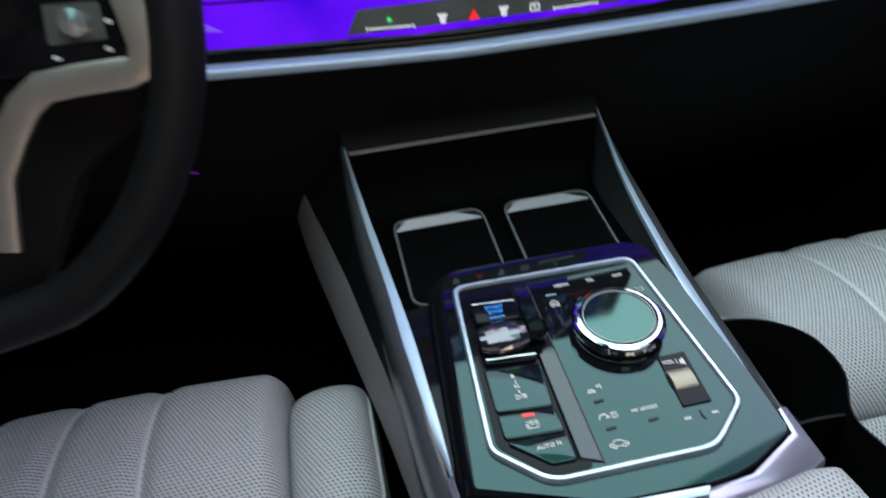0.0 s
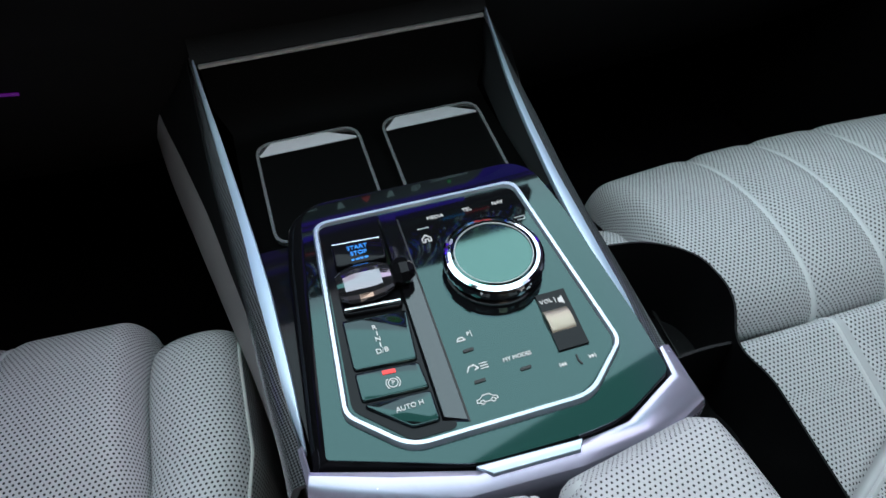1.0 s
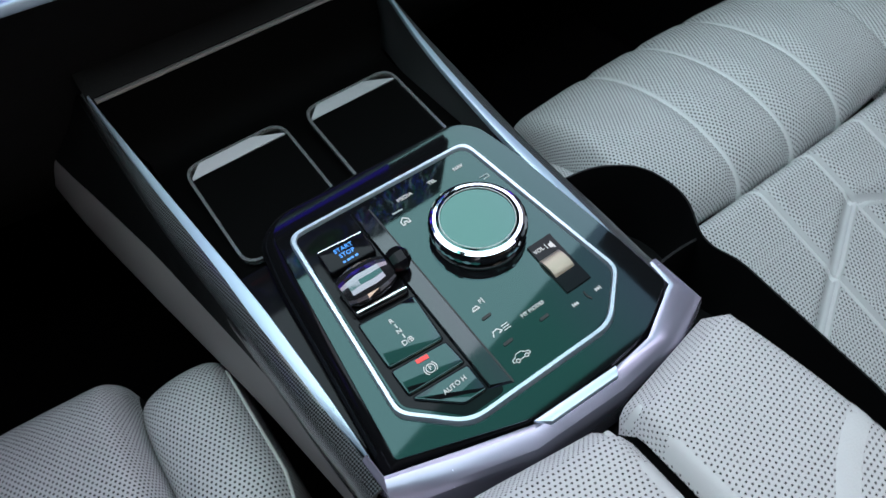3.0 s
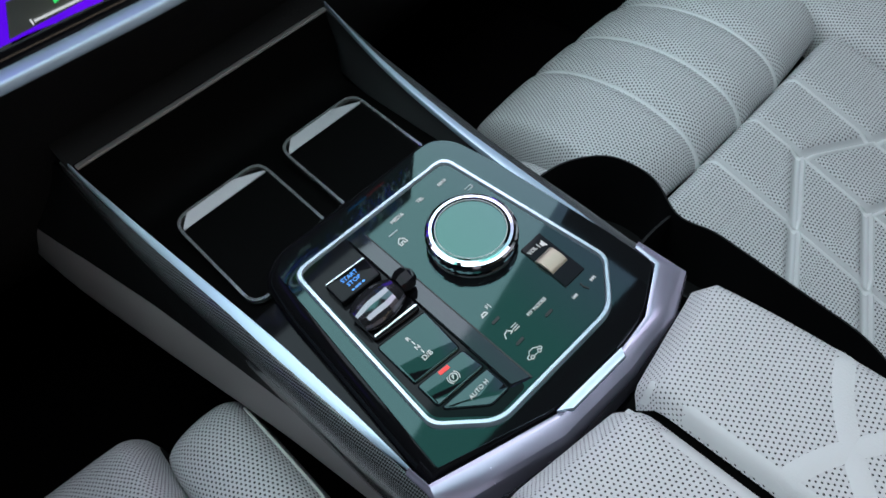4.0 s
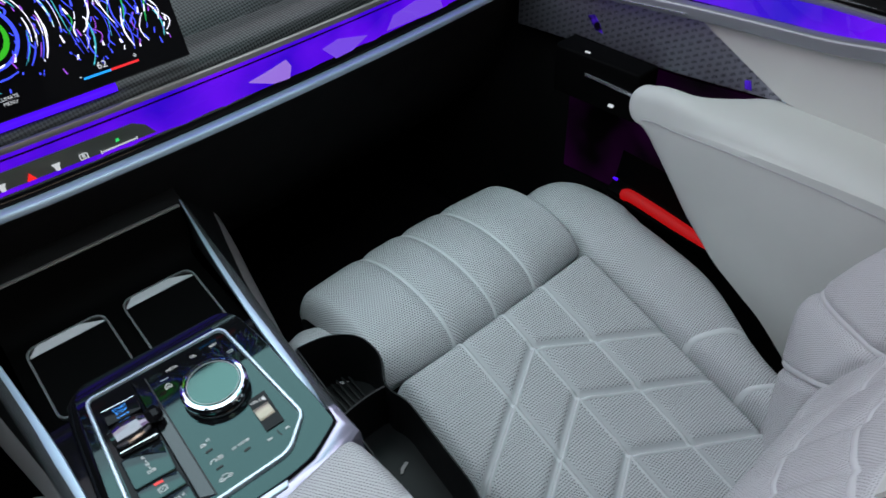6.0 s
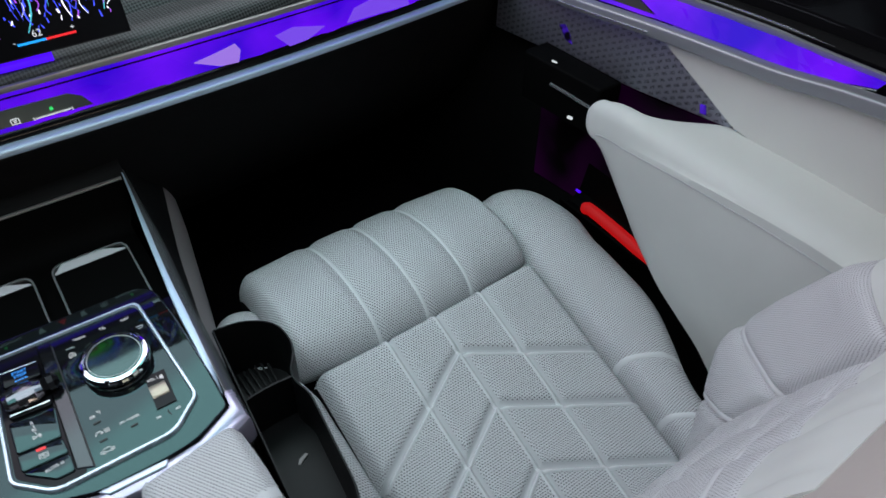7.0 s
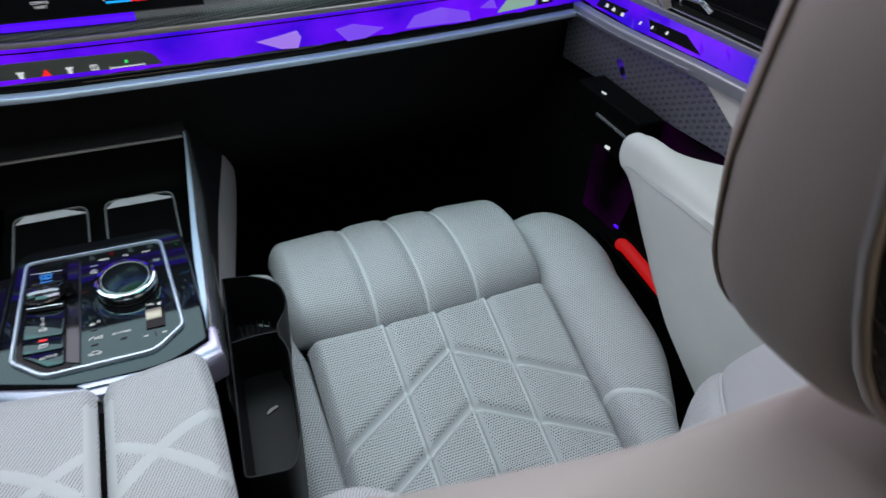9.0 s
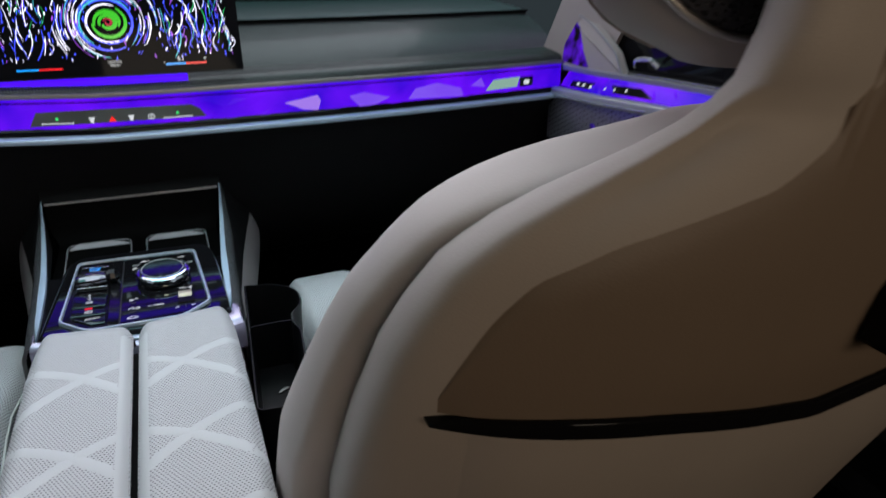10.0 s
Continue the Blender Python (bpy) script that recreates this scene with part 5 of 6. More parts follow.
        for k, (lx, z) in enumerate(pts):
            p0, p1 = pts[max(k - 1, 0)], pts[min(k + 1, len(pts) - 1)]
            d = Vector((p1[0] - p0[0], p1[1] - p0[1])).normalized()
            row = []
            for f, h in ((-1, 0.0), (-0.5, 0.0014), (0.5, 0.0014), (1, 0.0)):
                row.append(bm.verts.new(front(lx - d.y * w * f, z + d.x * w * f, puff(lx, z, 0.612) + h)))
            if prev:
                for m in range(3):
                    bm.faces.new((prev[m], prev[m + 1], row[m + 1], row[m]))
            prev = row
        part("seam", bm, M_SEAM, INS, "", 80)
    for side in (-1, 1):
        for n_ in ((0, 1) if side > 0 else ()):
            back_seam([(side * (0.138 + 0.105 * u), bolster_seams(u)[n_]) for u in steps(0.0, 1.0, 30)])
        for z0 in CENTRE:
            back_seam([(side * x, z0 + 0.5 * x) for x in steps(0.002, 0.124, 40)], 0.0036)
    # headrest
    def ring_at(w, yf, yr, z, ex=0.6, n=40, lift=0.0):
        out = []
        for i in range(n):
            a = 2 * math.pi * i / n
            c, d = math.cos(a), math.sin(a)
            out.append(P(w * math.copysign(abs(c) ** ex, c), (yf + yr) / 2 + (yf - yr) / 2 * math.copysign(abs(d) ** 0.75, d), z + lift * abs(c)))
        return out
    HEAD = [(0.794, 0.034, -0.145, -0.185), (0.797, 0.049, -0.132, -0.198), (0.804, 0.072, -0.120, -0.208), (0.817, 0.094, -0.112, -0.213), (0.841, 0.110, -0.104, -0.218), (0.881, 0.116, -0.100, -0.221), (0.931, 0.114, -0.101, -0.222), (0.961, 0.104, -0.108, -0.218), (0.981, 0.089, -0.120, -0.21), (0.991, 0.064, -0.135, -0.20)]
    def head(z):
        return [soft_table([(q[0], q[c]) for q in HEAD], z, 0.010) for c in (1, 2, 3)]
    ZH = [0.7940, 0.7955, 0.7980, 0.8010, 0.8050, 0.8100, 0.8160, 0.8230, 0.8310, 0.8410, 0.8510, 0.8660, 0.8810, 0.8960, 0.9110, 0.9260, 0.9410, 0.9510, 0.9610, 0.9690, 0.9760, 0.9820, 0.9870, 0.9910]
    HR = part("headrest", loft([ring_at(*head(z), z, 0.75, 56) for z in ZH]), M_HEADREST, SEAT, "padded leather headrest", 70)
    for side in (-1, 1):
        sm = []
        for z in steps(0.801, 0.976, 24):
            w, yf, yr = head(z)
            a = side * 0.16 if side > 0 else math.pi + 0.16
            a = math.radians(20) if side > 0 else math.pi - math.radians(20)
            c, d = math.cos(a), math.sin(a)
            sm.append(P((w + 0.0004) * math.copysign(abs(c) ** 0.75, c), (yf + yr) / 2 + (yf - yr) / 2 * abs(d) ** 0.75, z))
        part("headrest_seam", sweep(sm, disc_profile(0.0011, 0.0011, 6), up=(0, 1, 0)), M_TAUPE, HR, "sewn seam", 80)

        def grille(u, t, side=side, out=0.002):
            z = (0.811 + 0.095 * u ** 4) * (1 - t) + (0.973 - 0.05 * u ** 4) * t
            w, yf, yr = head(z)
            a = -math.pi / 2 + side * (0.25 + 1.13 * u)
            c, d = math.cos(a), math.sin(a)
            return P((w + out) * math.copysign(abs(c) ** 0.75, c), (yf + yr) / 2 + ((yf - yr) / 2 + out) * math.copysign(abs(d) ** 0.75, d), z)
        GR = part("speaker_grille", sheet(grille, steps(0.0, 1.0, 18), steps(0, 1, 12), 0.003 * s * side), M_MESH, HR, "black mesh speaker grille", 80)
        edge = [grille(u, t, side, 0.0025) for u, t in [(x, 0) for x in steps(0, 1, 16)] + [(1, z) for z in steps(0.05, 0.95, 10)] + [(x, 1) for x in steps(1, 0, 16)]]
        part("grille_frame", sweep(edge, disc_profile(0.0022, 0.0022, 8), up=lambda i: Vector((0, -1, 0.15))), M_DARKMETAL, GR, "grey metal grille frame", 80)
    # rear shell inset, slot and hook
    def rear(lx, z, out=0.003):
        ring_ = ringpts(z, True)
        pts = ring_[37:72]
        target = P(lx, 0, 0)[0]
        for a, b in zip(pts, pts[1:]):
            lo, hi = sorted((a[0], b[0]))
            if lo <= target <= hi:
                t = 0 if hi == lo else (target - a[0]) / (b[0] - a[0])
                return (target, a[1] + (b[1] - a[1]) * t - out, z)
        return (target, pts[17][1] - out, z)

    def inset_top(lx):
        return soft_table([(0, 0.90), (0.034, 0.88), (0.041, 0.81), (0.050, 0.776), (0.075, 0.757), (0.106, 0.747), (0.141, 0.736), (0.174, 0.720), (0.190, 0.701), (0.205, 0.672), (0.214, 0.650)], abs(lx), 0.004)

    def slot_z(lx):
        return soft_table([(0, 0.6170), (0.050, 0.6250), (0.10, 0.6350), (0.15, 0.6410), (0.19, 0.6445), (0.215, 0.6460)], abs(lx), 0.008)
    part("rear_panel", sheet(lambda lx, v: rear(lx, slot_z(lx) + 0.004 + (max(inset_top(lx), slot_z(lx) + 0.010) - slot_z(lx) - 0.004) * v, 0.0022 - 0.0022 * max(v ** 10, (abs(lx) / 0.2105) ** 24)), steps(-0.2105, 0.2105, 85), steps(0, 1, 24), 0.003 * s), M_TAUPE, BACK, "taupe leather rear panel", 80)
    part("rear_pocket", sheet(lambda lx, v: rear(lx, 0.20 + (slot_z(lx) - 0.206) * v, 0.004 - 0.007 * max(0.0, (abs(lx) - 0.17) / 0.035) ** 2), steps(-0.205, 0.205, 41), steps(0, 1, 16), 0.004 * s), M_SHELL, BACK, "leather rear pocket panel", 80)
    slot = []
    for lx in steps(-0.216, 0.216, 48):
        q = Vector(rear(lx, slot_z(lx), 0.001))
        k = math.sqrt(max(0.02, 1 - (abs(lx) / 0.217) ** 6))
        slot.append([q + Vector((0, a, b * k)) for a, b in box_profile(0.006, 0.0058, 0.5, 3)])
    part("pocket_slot", loft(slot), M_DEEP, BACK, "dark pocket slot")
    hook = slab(rounded([(-0.006, 0.656), (0.052, 0.654), (0.050, 0.684), (0.034, 0.708), (0.010, 0.706), (-0.002, 0.690)], 0.006, 4), -0.280, -0.258, 0.004, place=lambda x, z, y: P(x + 0.007, -0.543 - y, z + 0.010))
    part("rear_bracket", hook, M_DEEP, BACK, "gloss black bracket on the seat back")
    part("bracket_clip", slab(rounded([(0.004, 0.672), (0.040, 0.671), (0.036, 0.690), (0.012, 0.697)], 0.003, 3), -0.290, -0.284, 0.001, place=lambda x, z, y: P(x + 0.007, -0.574 - y, z + 0.010)), M_CHROME, BACK, "chrome clip")
    return SEAT


seat(1, "pale grey quilted leather passenger seat")
seat(-1, "pale grey quilted leather driver seat")

# ---------------------------------------------------------------- side organiser between console and seat
ORG = thing("storage_box", (0.15, 0.25, 0.30), "black plastic gap organiser between console and seat", "storage box")
rim = rounded([(0.104, 0.118), (0.150, 0.112), (0.164, 0.145), (0.178, 0.262), (0.170, 0.288), (0.192, 0.320), (0.190, 0.362), (0.160, 0.386), (0.126, 0.391), (0.117, 0.280)], [0.008, 0.012, 0.012, 0.012, 0.010, 0.018, 0.018, 0.02, 0.004, 0.01], 5)
cx = sum(p[0] for p in rim) / len(rim)
cy = sum(p[1] for p in rim) / len(rim)


def inward(d):
    out, m = [], len(rim)
    for i in range(m):
        a, e = Vector(rim[i - 1]), Vector(rim[(i + 1) % m])
        t = e - a
        out.append((rim[i][0] - t.y / t.length * d, rim[i][1] + t.x / t.length * d))
    return out


def rim_z(y):
    return 0.437 if y > 0.295 else 0.437 - 0.006 * min(1, (0.295 - y) / 0.02)


bm = loft([[(cx + (x - cx) * 0.80, cy + (y - cy) * 0.9, 0.29) for x, y in rim], [(x, y, rim_z(y) - 0.002) for x, y in rim], [(x, y, rim_z(y)) for x, y in inward(0.0008)], [(x, y, rim_z(y)) for x, y in inward(0.0022)],
           [(cx + (x - cx) * 0.90, cy + (y - cy) * 0.93, 0.365) for x, y in inward(0.003)]])
part("box_shell", bm, M_BOXBLACK, ORG, "black moulded shell", 45)
bm = sheet(lambda x, z: (x, 0.2925 - 3.0 * (x - 0.147) ** 2, z), steps(0.121, 0.171, 9), steps(0.366, 0.428, 4), 0.002)
part("divider", bm, M_BOXBLACK, ORG, "curved divider behind the cup hole")
bm = bmesh.new()
for k in range(6):
    sweep([(0.135 + 0.007 * k, 0.372, 0.372), (0.137 + 0.006 * k, 0.30, 0.3675)], box_profile(0.0012, 0.0010), bm=bm)
part("floor_ribs", bm, M_BOXBLACK, ORG, "ribs on the cup floor")
part("maker_mark", slab([(0.140, 0.234), (0.144, 0.239), (0.152, 0.2415), (0.154, 0.239), (0.146, 0.2355), (0.142, 0.2325)], 0.366, 0.3668), M_KNEE, ORG, "small grey mark")

# ---------------------------------------------------------------- passenger door
DOOR = thing("door_1", (0.76, 0.2, 0.1), "passenger door with pale leather, speaker panel and lit strip", "door", "", "structure")


def yz(pts, x0, x1, bev=0.0, r=0.0, n=3):
    pts = rounded(pts, r, n) if r else pts
    return slab(pts, x0, x1, bev, place=lambda y, z, x: (-x, y, z))


part("door_body", yz([(1.06, 0.02), (1.06, 0.64), (-1.66, 0.668), (-1.66, 0.02)], -0.80, -0.765), M_SOFTBLACK, DOOR, "dark inner door panel")
part("upper_trim", yz([(0.352, 0.630), (0.212, 0.560), (0.10, 0.545), (-0.07, 0.54), (-0.07, 0.660), (0.06, 0.654), (0.16, 0.640)], -0.765, -0.733, 0.0, 0.006), M_LEATHER, DOOR, "smooth pale leather upper trim")


def slots_metal():
    m, nt, b, ln = nodes_of("pierced_metal")
    tc = node(nt, "ShaderNodeTexCoord")
    mp = node(nt, "ShaderNodeMapping")
    mp.inputs["Rotation"].default_value = (radians(28), 0, 0)
    ln.new(tc.outputs["Object"], mp.inputs[0])
    sp = node(nt, "ShaderNodeSeparateXYZ")
    ln.new(mp.outputs[0], sp.inputs[0])
    def op(kind, a, b=0.0, c=0.0):
        n = nt.nodes.new("ShaderNodeMath")
        n.operation = kind
        for i, v in enumerate((a, b, c)):
            if isinstance(v, float):
                n.inputs[i].default_value = v
            else:
                ln.new(v, n.inputs[i])
        return n.outputs[0]
    # slanted rows of three short dashes
    v = op("DIVIDE", sp.outputs[2], 0.0080)
    row = op("FLOOR", v)
    u = op("ADD", op("DIVIDE", sp.outputs[1], 0.0130), op("MULTIPLY", row, 0.37))
    fu, fv = op("FRACT", u), op("FRACT", v)
    lean = op("ADD", op("MULTIPLY", fu, 6.0), op("MULTIPLY", fv, -0.9))
    dash = op("LESS_THAN", op("FRACT", lean), 0.42)
    inside = op("MULTIPLY", op("LESS_THAN", op("ABSOLUTE", op("SUBTRACT", fu, 0.5)), 0.30), op("LESS_THAN", op("ABSOLUTE", op("SUBTRACT", fv, 0.5)), 0.26))
    hole = op("MULTIPLY", dash, inside)
    nz = node(nt, "ShaderNodeTexNoise", Scale=55.0, Detail=2.0)
    ln.new(tc.outputs["Object"], nz.inputs["Vector"])
    mx = nt.nodes.new("ShaderNodeMix")
    mx.data_type = "RGBA"
    mx.inputs[6].default_value, mx.inputs[7].default_value = (0.42, 0.43, 0.50, 1), (0.012, 0.012, 0.016, 1)
    ln.new(hole, mx.inputs[0])
    ln.new(mx.outputs[2], b.inputs["Base Color"])
    facet = node(nt, "ShaderNodeTexVoronoi", Scale=95.0)
    ln.new(tc.outputs["Object"], facet.inputs["Vector"])
    bp = node(nt, "ShaderNodeBump", Strength=0.35, Distance=0.002)
    ln.new(op("ADD", op("MULTIPLY", hole, -0.6), facet.outputs["Distance"]), bp.inputs["Height"])
    ln.new(bp.outputs[0], b.inputs["Normal"])
    b.inputs["Metallic"].default_value, b.inputs["Roughness"].default_value = 0.85, 0.38
    return m


part("speaker_panel", yz([(0.66, 0.600), (0.352, 0.627), (0.205, 0.556), (0.36, 0.540), (0.66, 0.520)], -0.765, -0.7375, 0.002), slots_metal(), DOOR, "pierced metal speaker panel")
part("speaker_edge", sweep([(0.7365, 0.3515, 0.629), (0.7365, 0.208, 0.5575)], box_profile(0.0012, 0.0012)), M_SILVER, DOOR, "thin silver edge")
M_DOORMETAL = surface("grey_rail_metal", (0.34, 0.35, 0.38), 0.42, 0.6, vary=0.06)
rail = [(0.728 + 0.01 * (y > 0.5), y, z) for y, z in ((0.64, 0.612), (0.50, 0.623), (0.352, 0.636), (0.26, 0.6425), (0.18, 0.6475), (0.11, 0.6570), (0.05, 0.6620), (0.0, 0.6645), (-0.07, 0.667))]
part("door_rail", sweep(spline(rail, 5), rounded([(-0.008, -0.009), (0.010, -0.010), (0.010, 0.006), (-0.004, 0.008)], 0.003, 3)), M_DOORMETAL, DOOR, "satin grey door rail")
part("rail_line", sweep(spline([(x - 0.011, y, z - 0.004) for x, y, z in rail[:3]], 5), box_profile(0.0008, 0.0008)), M_CHROME, DOOR, "thin bright line")


def door_band(y, t):
    zl = lerp_table([(0.085, 0.670), (0.155, 0.6535), (0.24, 0.650), (0.352, 0.6435), (0.50, 0.630), (0.64, 0.620)], y)
    zh = lerp_table([(0.085, 0.672), (0.18, 0.6745), (0.26, 0.674), (0.352, 0.6690), (0.50, 0.660), (0.64, 0.653)], y)
    return (0.734 + 0.02 * t + 0.010 * (y > 0.5) * (y - 0.5) / 0.1, y, zl + (zh - zl) * t)


rnd = random.Random(5)
bm = bmesh.new()
g = []
for i in range(34):
    y = 0.085 + 0.555 * i / 33
    g.append([bm.verts.new(Vector(door_band(min(0.64, max(0.085, y + (rnd.uniform(-0.006, 0.006) if 0 < i < 33 else 0))), j / 3)) + Vector((rnd.uniform(-0.001, 0.001), 0, 0))) for j in range(4)])
for i in range(33):
    for j in range(3):
        a, b, c, d = g[i][j], g[i + 1][j], g[i + 1][j + 1], g[i][j + 1]
        bm.faces.new((a, b, c)), bm.faces.new((a, c, d))
part("crystal_strip", bm, M_CRYSTAL, DOOR, "faceted crystal strip lit violet blue", 1)
part("crystal_outline", sweep([Vector(door_band(y, 0)) + Vector((-0.001, 0, -0.001)) for y in steps(0.085, 0.20, 8)], box_profile(0.0007, 0.0007)), M_CHROME, DOOR, "thin bright outline")
bm = loft([[Vector(door_band(y, t)) + Vector((o, 0, 0)) for y, t in ((0.60, 0.10), (0.60, 0.42), (0.40, 0.62), (0.36, 0.18))] for o in (-0.0035, -0.0015)])
SWITCH = part("memory_switch", bm, M_DEEP, DOOR, "black switch plate with lit symbols")
for k, y in enumerate((0.575, 0.555, 0.53, 0.485, 0.46, 0.43)):
    w = 0.0045 if k < 3 else 0.002
    bm = loft([[Vector(door_band(y + a, 0.30 + 0.6 * b + 0.12 * max(0.0, (0.52 - y) / 0.1))) + Vector((o, 0, 0)) for a, b in ((-w, -0.09), (w, -0.09), (w * 0.6, 0.12), (-w * 0.6, 0.12))] for o in (-0.0042, -0.0034)])
    part("switch_symbol", bm, M_WHITE, SWITCH)
belt = [(0.757, 0.64, 0.657), (0.757, 0.50, 0.663), (0.757, 0.352, 0.6720), (0.757, 0.22, 0.6770), (0.757, 0.085, 0.6760), (0.757, -0.60, 0.678)]
part("belt_line", sweep(spline(belt, 5), rounded([(-0.004, -0.008), (0.005, -0.008), (0.008, 0.002), (0.004, 0.003)], 0.0015, 2)), M_DOORMETAL, DOOR, "satin belt line")
part("belt_edge", sweep(spline([(x + 0.0055, y, z + 0.0032) for x, y, z in belt], 5), box_profile(0.0012, 0.0010)), M_CHROME, DOOR, "bright window edge line")
part("door_top", sheet(lambda y, k: (0.761 + 0.012 * k, y, lerp_table([(-0.6, 0.677), (0.2, 0.677), (0.64, 0.657)], y) + (0, 0.004, 0.002, -0.02)[k]), steps(-0.9, 0.66, 20), range(4), 0.003), M_SOFTBLACK, DOOR, "black door top", 60)
part("opener_lever", sweep(spline([(0.758, 0.440, 0.682), (0.748, 0.428, 0.695), (0.748, 0.395, 0.699), (0.756, 0.382, 0.690)], 5), disc_profile(0.002, 0.0035, 8)), M_CHROME, DOOR, "chrome door opener")
quarter = [(0.66, 0.655), (0.66, 0.752), (0.60, 0.748), (0.555, 0.735), (0.515, 0.715), (0.485, 0.698), (0.460, 0.665)]
part("quarter_panel", yz(quarter, -0.765, -0.752, 0.003, 0.004), M_KNEE, DOOR, "grey quarter panel lit violet at its foot")
part("quarter_edge", sweep([(0.7505, y, z) for y, z in quarter[2:]], box_profile(0.0012, 0.0012)), M_DOORMETAL, DOOR, "pale edge of the quarter panel")
# the panel's violet lighting is an emissive patch laid on it
part("quarter_glow", yz([(0.645, 0.664), (0.560, 0.664), (0.580, 0.690), (0.596, 0.728), (0.612, 0.738), (0.635, 0.725)], -0.7522, -0.7508), dim_glow("violet_quarter_glow", (0.14, 0.01, 1.0), 40.0, 0.8), DOOR, "violet light on the quarter panel, put in as a glow")
# leather armrest wedge
top_t = [(-0.02, 0.550), (0.0, 0.552), (0.11, 0.557), (0.23, 0.558), (0.33, 0.556), (0.352, 0.551), (0.366, 0.542), (0.376, 0.527)]
bot_t = [(-0.02, 0.225), (0.05, 0.24), (0.12, 0.30), (0.20, 0.345), (0.26, 0.395), (0.31, 0.450), (0.35, 0.490), (0.376, 0.518)]


def wedge(y_at):
    """The armrest's cross-section; past its nose it closes in a rounded tip."""
    y = min(y_at, 0.352)
    zt, zb = soft_table(top_t, y, 0.012), soft_table(bot_t, y, 0.008)
    xi = lerp_table([(-0.45, 0.640), (0.1, 0.648), (0.30, 0.650), (0.376, 0.655)], y)
    xo = soft_table([(-0.45, 0.745), (0.225, 0.745), (0.261, 0.705), (0.290, 0.680), (0.36, 0.678), (0.376, 0.674)], y, 0.012)
    wd = xo - xi
    r = min(0.032, 0.5 * wd)
    zi = max(min(zt - 0.010, zt - 0.030 - 0.012 * min(1.0, max(0.0, (y - 0.05) / 0.25))), zb + 0.006)
    prof = [(xo, zt - 0.006), (xo - 0.15 * wd, zt), (xi + r, zt - 0.002), (xi + 0.35 * r, zt - 0.012), (xi + 0.06 * r, zi + 0.010), (xi, zi), (xi + 0.001, zi - 0.5 * (zi - zb)), (xi + 0.006, zb + 0.008), (xi + min(0.018, 0.6 * wd), zb), (xo, zb)]
    k = math.sqrt(max(0.0, 1 - ((y_at - y) / 0.027) ** 2))
    cx_, cz_ = (xi + xo) / 2, zt * 0.55 + zb * 0.45
    return [(cx_ + (p.x - cx_) * k, y_at, cz_ + (p.y - cz_) * k) for p in spline([(a, b, 0) for a, b in prof], 3)]


WED = part("door_armrest", loft([wedge(y) for y in steps(-0.02, 0.340, 40) + [0.348, 0.352, 0.358, 0.364, 0.369, 0.373, 0.376, 0.378, 0.3788]]), M_LEATHER, DOOR, "smooth pale leather door armrest", 60)
st = []
for y in steps(-0.018, 0.350, 60):
    w = wedge(y)[15]
    st.append((w[0] - 0.0005, w[1], w[2]))
part("seam_line", sweep(st, disc_profile(0.0006, 0.0006, 6)), M_STRIPSEAM, WED, "sewn seam")
bm = bmesh.new()
fine = spline(st, 4)
for i in range(0, len(fine) - 2, 2):
    up = Vector((-0.0006, 0, 0.0016))
    sweep([fine[i] + up, fine[i].lerp(fine[i + 1], 0.9) + up], disc_profile(0.0005, 0.0005, 5), bm=bm)
part("stitching", bm, M_SEAM, WED, "row of short pale stitches")
# pocket with a red lamp
part("pocket", sheet(lambda y, k: ((0.762, 0.750, 0.730, 0.712, 0.708)[k], y, (0.36, 0.312, 0.300, 0.302, 0.316)[k] + 0.05 * (y - 0.3)), steps(-0.3, 0.44, 16), range(5), 0.004), M_WELL, DOOR, "black door pocket")
part("pocket_lamp", sweep(spline([(0.730, 0.405, 0.312), (0.729, 0.392, 0.317), (0.728, 0.340, 0.314), (0.727, 0.26, 0.306), (0.727, 0.20, 0.302)], 4), disc_profile(0.010, 0.010, 12)), glow("pocket_red", (1.0, 0.004, 0.006), 0.42, rough=0.7), DOOR, "red glowing pocket light")
part("pull_handle", slab(rounded([(0.688, 0.540), (0.7365, 0.540), (0.7365, 0.388), (0.694, 0.388)], [0.012, 0.002, 0.002, 0.006], 4), 0.470, 0.5420, 0.004), M_WELL, DOOR, "black pull handle ledge")
part("handle_line", sweep([(0.6868, 0.475, 0.516), (0.6895, 0.440, 0.514), (0.6925, 0.394, 0.511)], box_profile(0.0012, 0.0022)), M_CHROME, DOOR, "chrome line on the handle")
part("blue_spark", sweep([(0.733, 0.432, 0.331), (0.733, 0.424, 0.331)], disc_profile(0.0022, 0.0022, 8)), M_AMBIENT, DOOR, "tiny blue light point")
part("small_lamp", sweep([(0.699, 0.488, 0.5425), (0.700, 0.480, 0.5425)], disc_profile(0.0016, 0.0016, 8)), M_WHITE, DOOR, "tiny white lamp")
part("small_lamp", sweep([(0.664, 0.412, 0.501), (0.665, 0.405, 0.501)], disc_profile(0.0024, 0.0024, 8)), M_WHITE, DOOR, "tiny white lamp")
# magenta light falling on the black door, put in as emission
part("inner_panel_glow", yz([(0.56, 0.28), (0.56, 0.505), (0.25, 0.535), (0.25, 0.30)], -0.766, -0.762), dim_glow("magenta_panel_glow", (0.35, 0.0, 0.45), 9.0, 0.030), DOOR, "dark panel with magenta light put in as a dim glow")
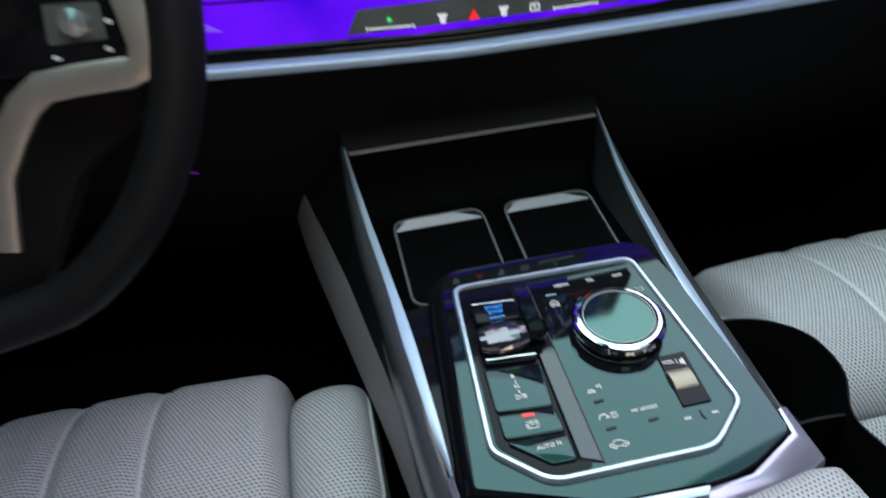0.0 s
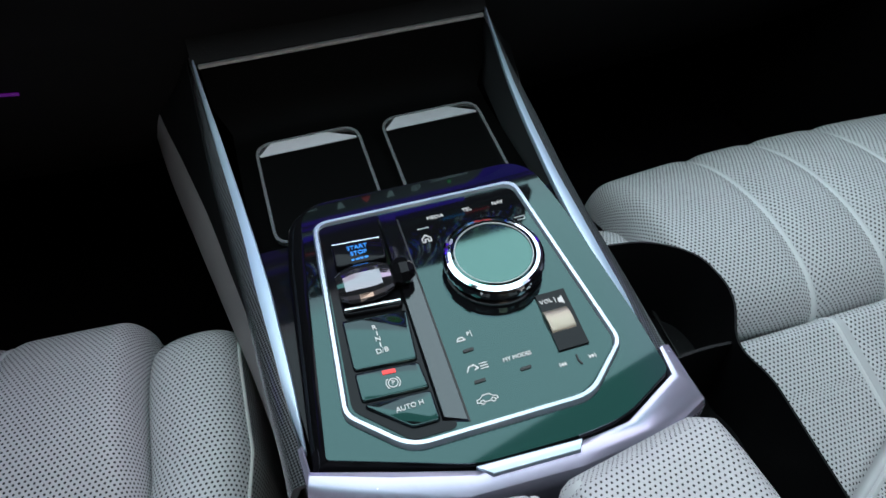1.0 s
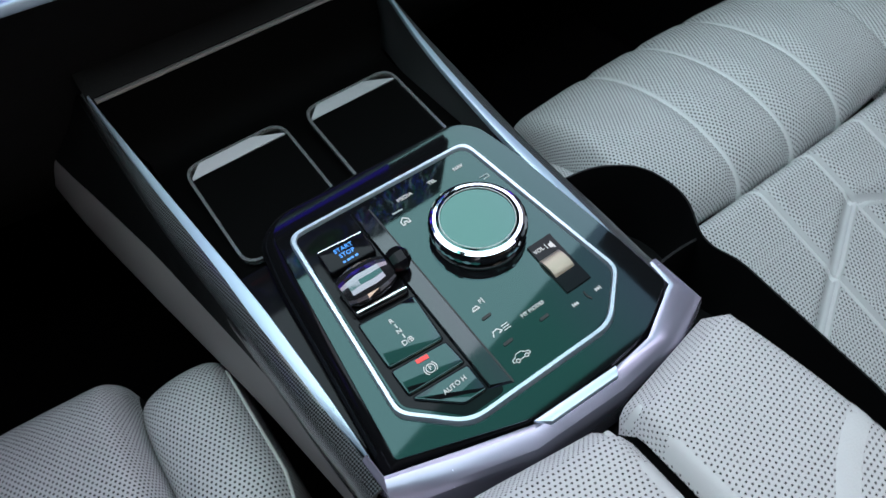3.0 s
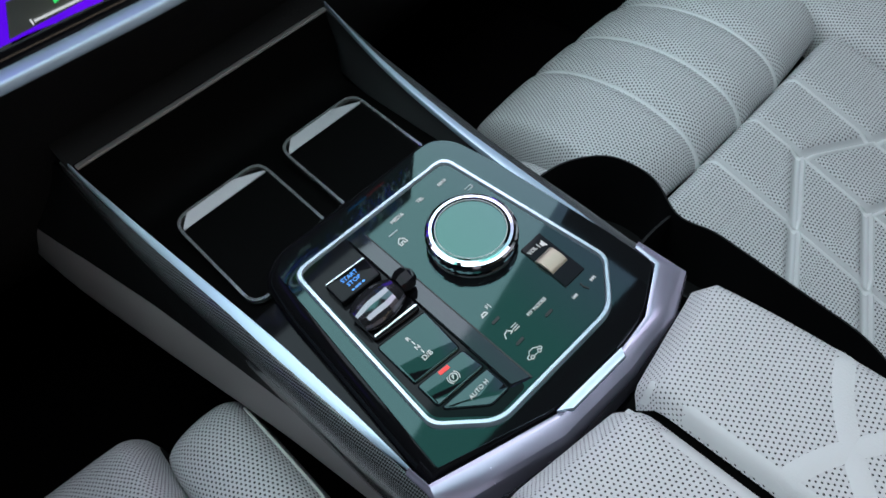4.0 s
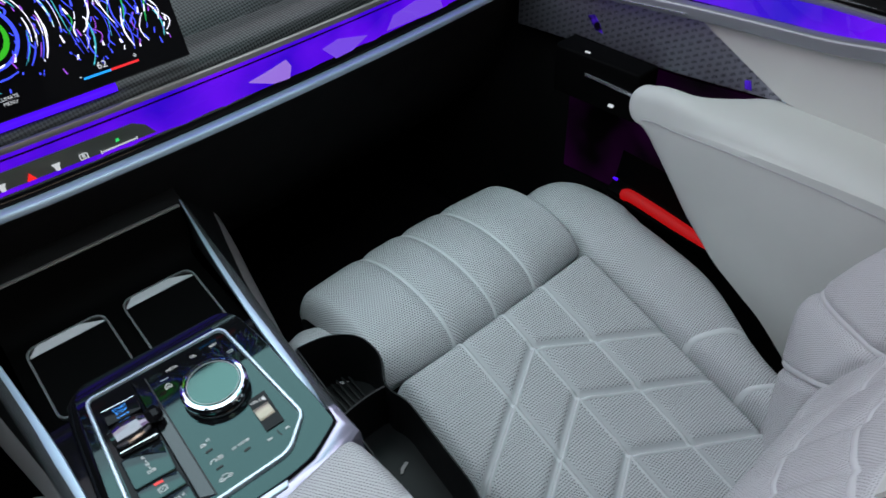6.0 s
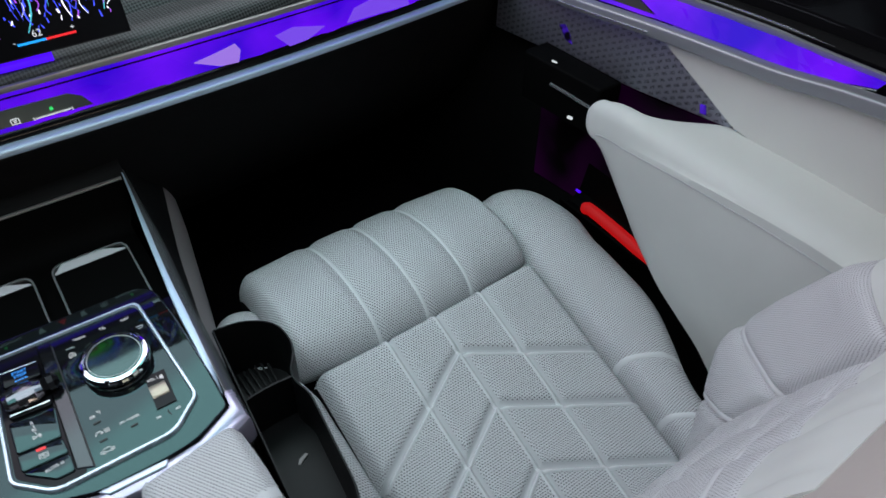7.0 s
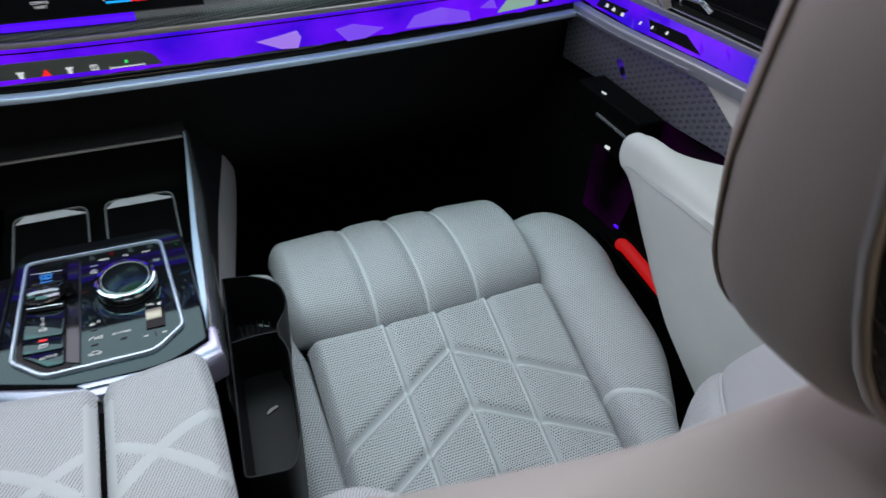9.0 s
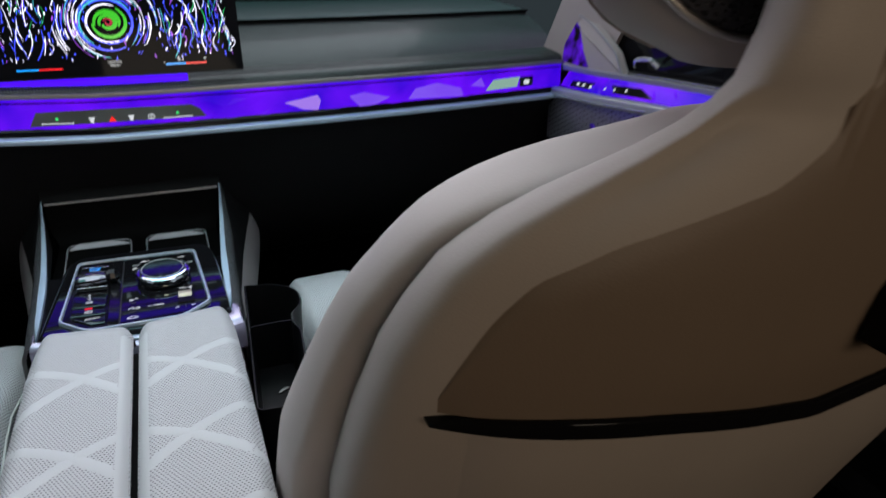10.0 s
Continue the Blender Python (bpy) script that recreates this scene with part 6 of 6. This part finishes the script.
# two violet reflections on the pierced metal, made as glowing spots
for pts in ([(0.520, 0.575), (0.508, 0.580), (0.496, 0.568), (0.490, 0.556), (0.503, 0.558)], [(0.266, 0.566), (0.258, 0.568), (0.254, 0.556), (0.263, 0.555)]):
    part("speaker_glint", yz(pts, -0.7385, -0.7368), dim_glow("violet_ambient" if pts[0][0] > 0.4 else "violet_glint_small", (0.12, 0.03, 1.0), 60.0 if pts[0][0] > 0.4 else 40.0, 0.6), DOOR, "violet glint on the speaker panel, put in as a glow")
# window and pillar
solo("window_1", sheet(lambda y, t: (0.790 - 0.20 * t * t, y, 0.668 + 0.64 * t), steps(-1.66, 0.62, 4), steps(0, 1, 8), 0.005), M_DARKGLASS, "dark tinted passenger window", "window", "structure")
solo("window_2", sheet(lambda y, t: (-0.820 + 0.20 * t * t, y, 0.690 + 0.62 * t), steps(-1.66, 0.62, 4), steps(0, 1, 8), 0.005), M_DARKGLASS, "dark tinted driver window", "window", "structure")
solo("pillar_trim", sheet(lambda k, t: ((0.742, 0.752, 0.765, 0.775)[k] - 0.12 * t * t, (0.70, 0.655, 0.60, 0.56)[k] - 0.42 * t, 0.668 + (0.015, 0.0, -0.005, -0.02)[k] + 0.62 * t), range(4), steps(0, 1, 8), 0.01), M_KNEE, "grey pillar trim beside the windscreen", "pillar", "structure", "", 80)
part_l = thing("door_2", (-0.78, 0.2, 0.1), "dark driver door panel", "door", "", "structure")
part("door_body", box(-0.83, -0.79, -1.66, 1.06, 0.02, 0.70), M_SOFTBLACK, part_l)
solo("windscreen_base", box(-0.80, 0.80, 1.04, 1.10, 0.70, 0.76), M_SOFTBLACK, "black cowl below the windscreen", "trim", "structure")

# ---------------------------------------------------------------- steering wheel
WHEEL = thing("steering_wheel", (-0.372, 0.42, 0.60), "dark leather steering wheel with satin spokes", "steering wheel")
WC = Vector((-0.367, 0.405, 0.735))
TILT_W = radians(24)
WU = Vector((0, math.sin(TILT_W), math.cos(TILT_W)))
WR = Vector((1, 0, 0))
WN = WR.cross(WU)


def wheel_pt(a, b, o=0.0):
    """a to the right, b up the wheel, o towards the driver."""
    return WC + WR * a + WU * b - WN * -o


rimpath = []
for i in range(64):
    a = 2 * math.pi * i / 64
    c, d = math.cos(a), math.sin(a)
    k = 0.92
    r = 0.172
    x, y = r * math.copysign(abs(c) ** k, c), r * math.copysign(abs(d) ** k, d)
    if y < -0.150:
        y = -0.150 - (abs(y) - 0.150) * 0.45
    rimpath.append(wheel_pt(x, y))
part("rim", sweep(rimpath, disc_profile(0.0130, 0.0175, 14), True, up=tuple(WN)), surface("dark_rim_leather", (0.006, 0.006, 0.0066), 0.55, bump=0.2, grain=700.0, spec=0.2), WHEEL, "dark leather rim", 70)


def wheel_plate(pts, o0, o1, mat, name, label="", r=0.004, bev=0.002):
    return part(name, slab(rounded(pts, r, 3), o0, o1, bev, place=lambda a, b, o: tuple(wheel_pt(a, b, o))), mat, WHEEL, label)


surface("satin_champagne_metal", (0.40, 0.37, 0.33), 0.36, 0.8)
for m_ in (1, -1):
    def mir(pts):
        return [(m_ * p, q) for p, q in pts]
    wheel_plate(mir([(0.06, 0.020), (0.140, 0.020), (0.150, -0.016), (0.151, -0.034), (0.146, -0.042), (0.105, -0.044), (0.06, -0.042)]), -0.012, 0.006, M_DEEP, "button_pod", "gloss black button pod", 0.003)
    part("spoke", sweep([wheel_pt(m_ * p, q, 0.006) for p, q in ((0.1485, 0.030), (0.1500, 0.0), (0.1535, -0.020), (0.1555, -0.036), (0.1535, -0.0455), (0.146, -0.0475), (0.125, -0.0478), (0.108, -0.0490), (0.098, -0.056), (0.088, -0.069), (0.078, -0.086), (0.072, -0.120))], box_profile(0.0072, 0.0030, 0.4), up=tuple(WN)), bpy.data.materials["satin_champagne_metal"], WHEEL, "satin metal spoke", 50)
    part("thumb_roller", lathe([(0.0, 0.006), (0.0055, 0.006), (0.0065, 0.008), (0.006, 0.012), (0.0, 0.013)], wheel_pt(m_ * 0.129, -0.0235), tuple(-WN * -1), 20), M_CHROME, WHEEL, "bright thumb roller")
    wheel_plate(mir([(0.1165, -0.014), (0.1405, -0.015), (0.1405, -0.0315), (0.1150, -0.0315)]), 0.0055, 0.0064, M_STRIP, "smoked_field", "smoked glass field round the roller", 0.001, 0)
    for p, q in ((0.1425, -0.024), (0.140, -0.036), (0.117, -0.037)):
        wheel_plate(mir([(p - 0.0020, q - 0.0005), (p + 0.0012, q - 0.0016), (p + 0.0020, q + 0.0004), (p - 0.0008, q + 0.0013)]), 0.0058, 0.0066, M_GREYPRINT, "button_symbol", "", 0.0006, 0)
wheel_plate([(-0.07, 0.05), (0.07, 0.05), (0.065, -0.04), (0.035, -0.085), (-0.035, -0.085), (-0.065, -0.04)], -0.02, 0.016, M_SOFTBLACK, "hub", "black padded hub", 0.02, 0.006)
wheel_plate([(-0.156, -0.036), (0.156, -0.036), (0.150, -0.058), (0.105, -0.090), (0.07, -0.150), (-0.07, -0.150), (-0.105, -0.090), (-0.150, -0.058)], -0.040, -0.020, M_SOFTBLACK, "rear_cover", "black rear cover of the spokes", 0.004, 0)
wheel_plate([(-0.030, -0.148), (0.030, -0.148), (0.036, -0.166), (-0.036, -0.166)], 0.012, 0.020, M_SILVER, "rim_badge", "silver insert at the rim's foot")
part("column", lathe([(0.045, 0.02), (0.05, 0.10), (0.06, 0.25)], WC, tuple(WN * (-1 if WN.y < 0 else 1)), 24), M_BLACK, WHEEL, "black steering column")
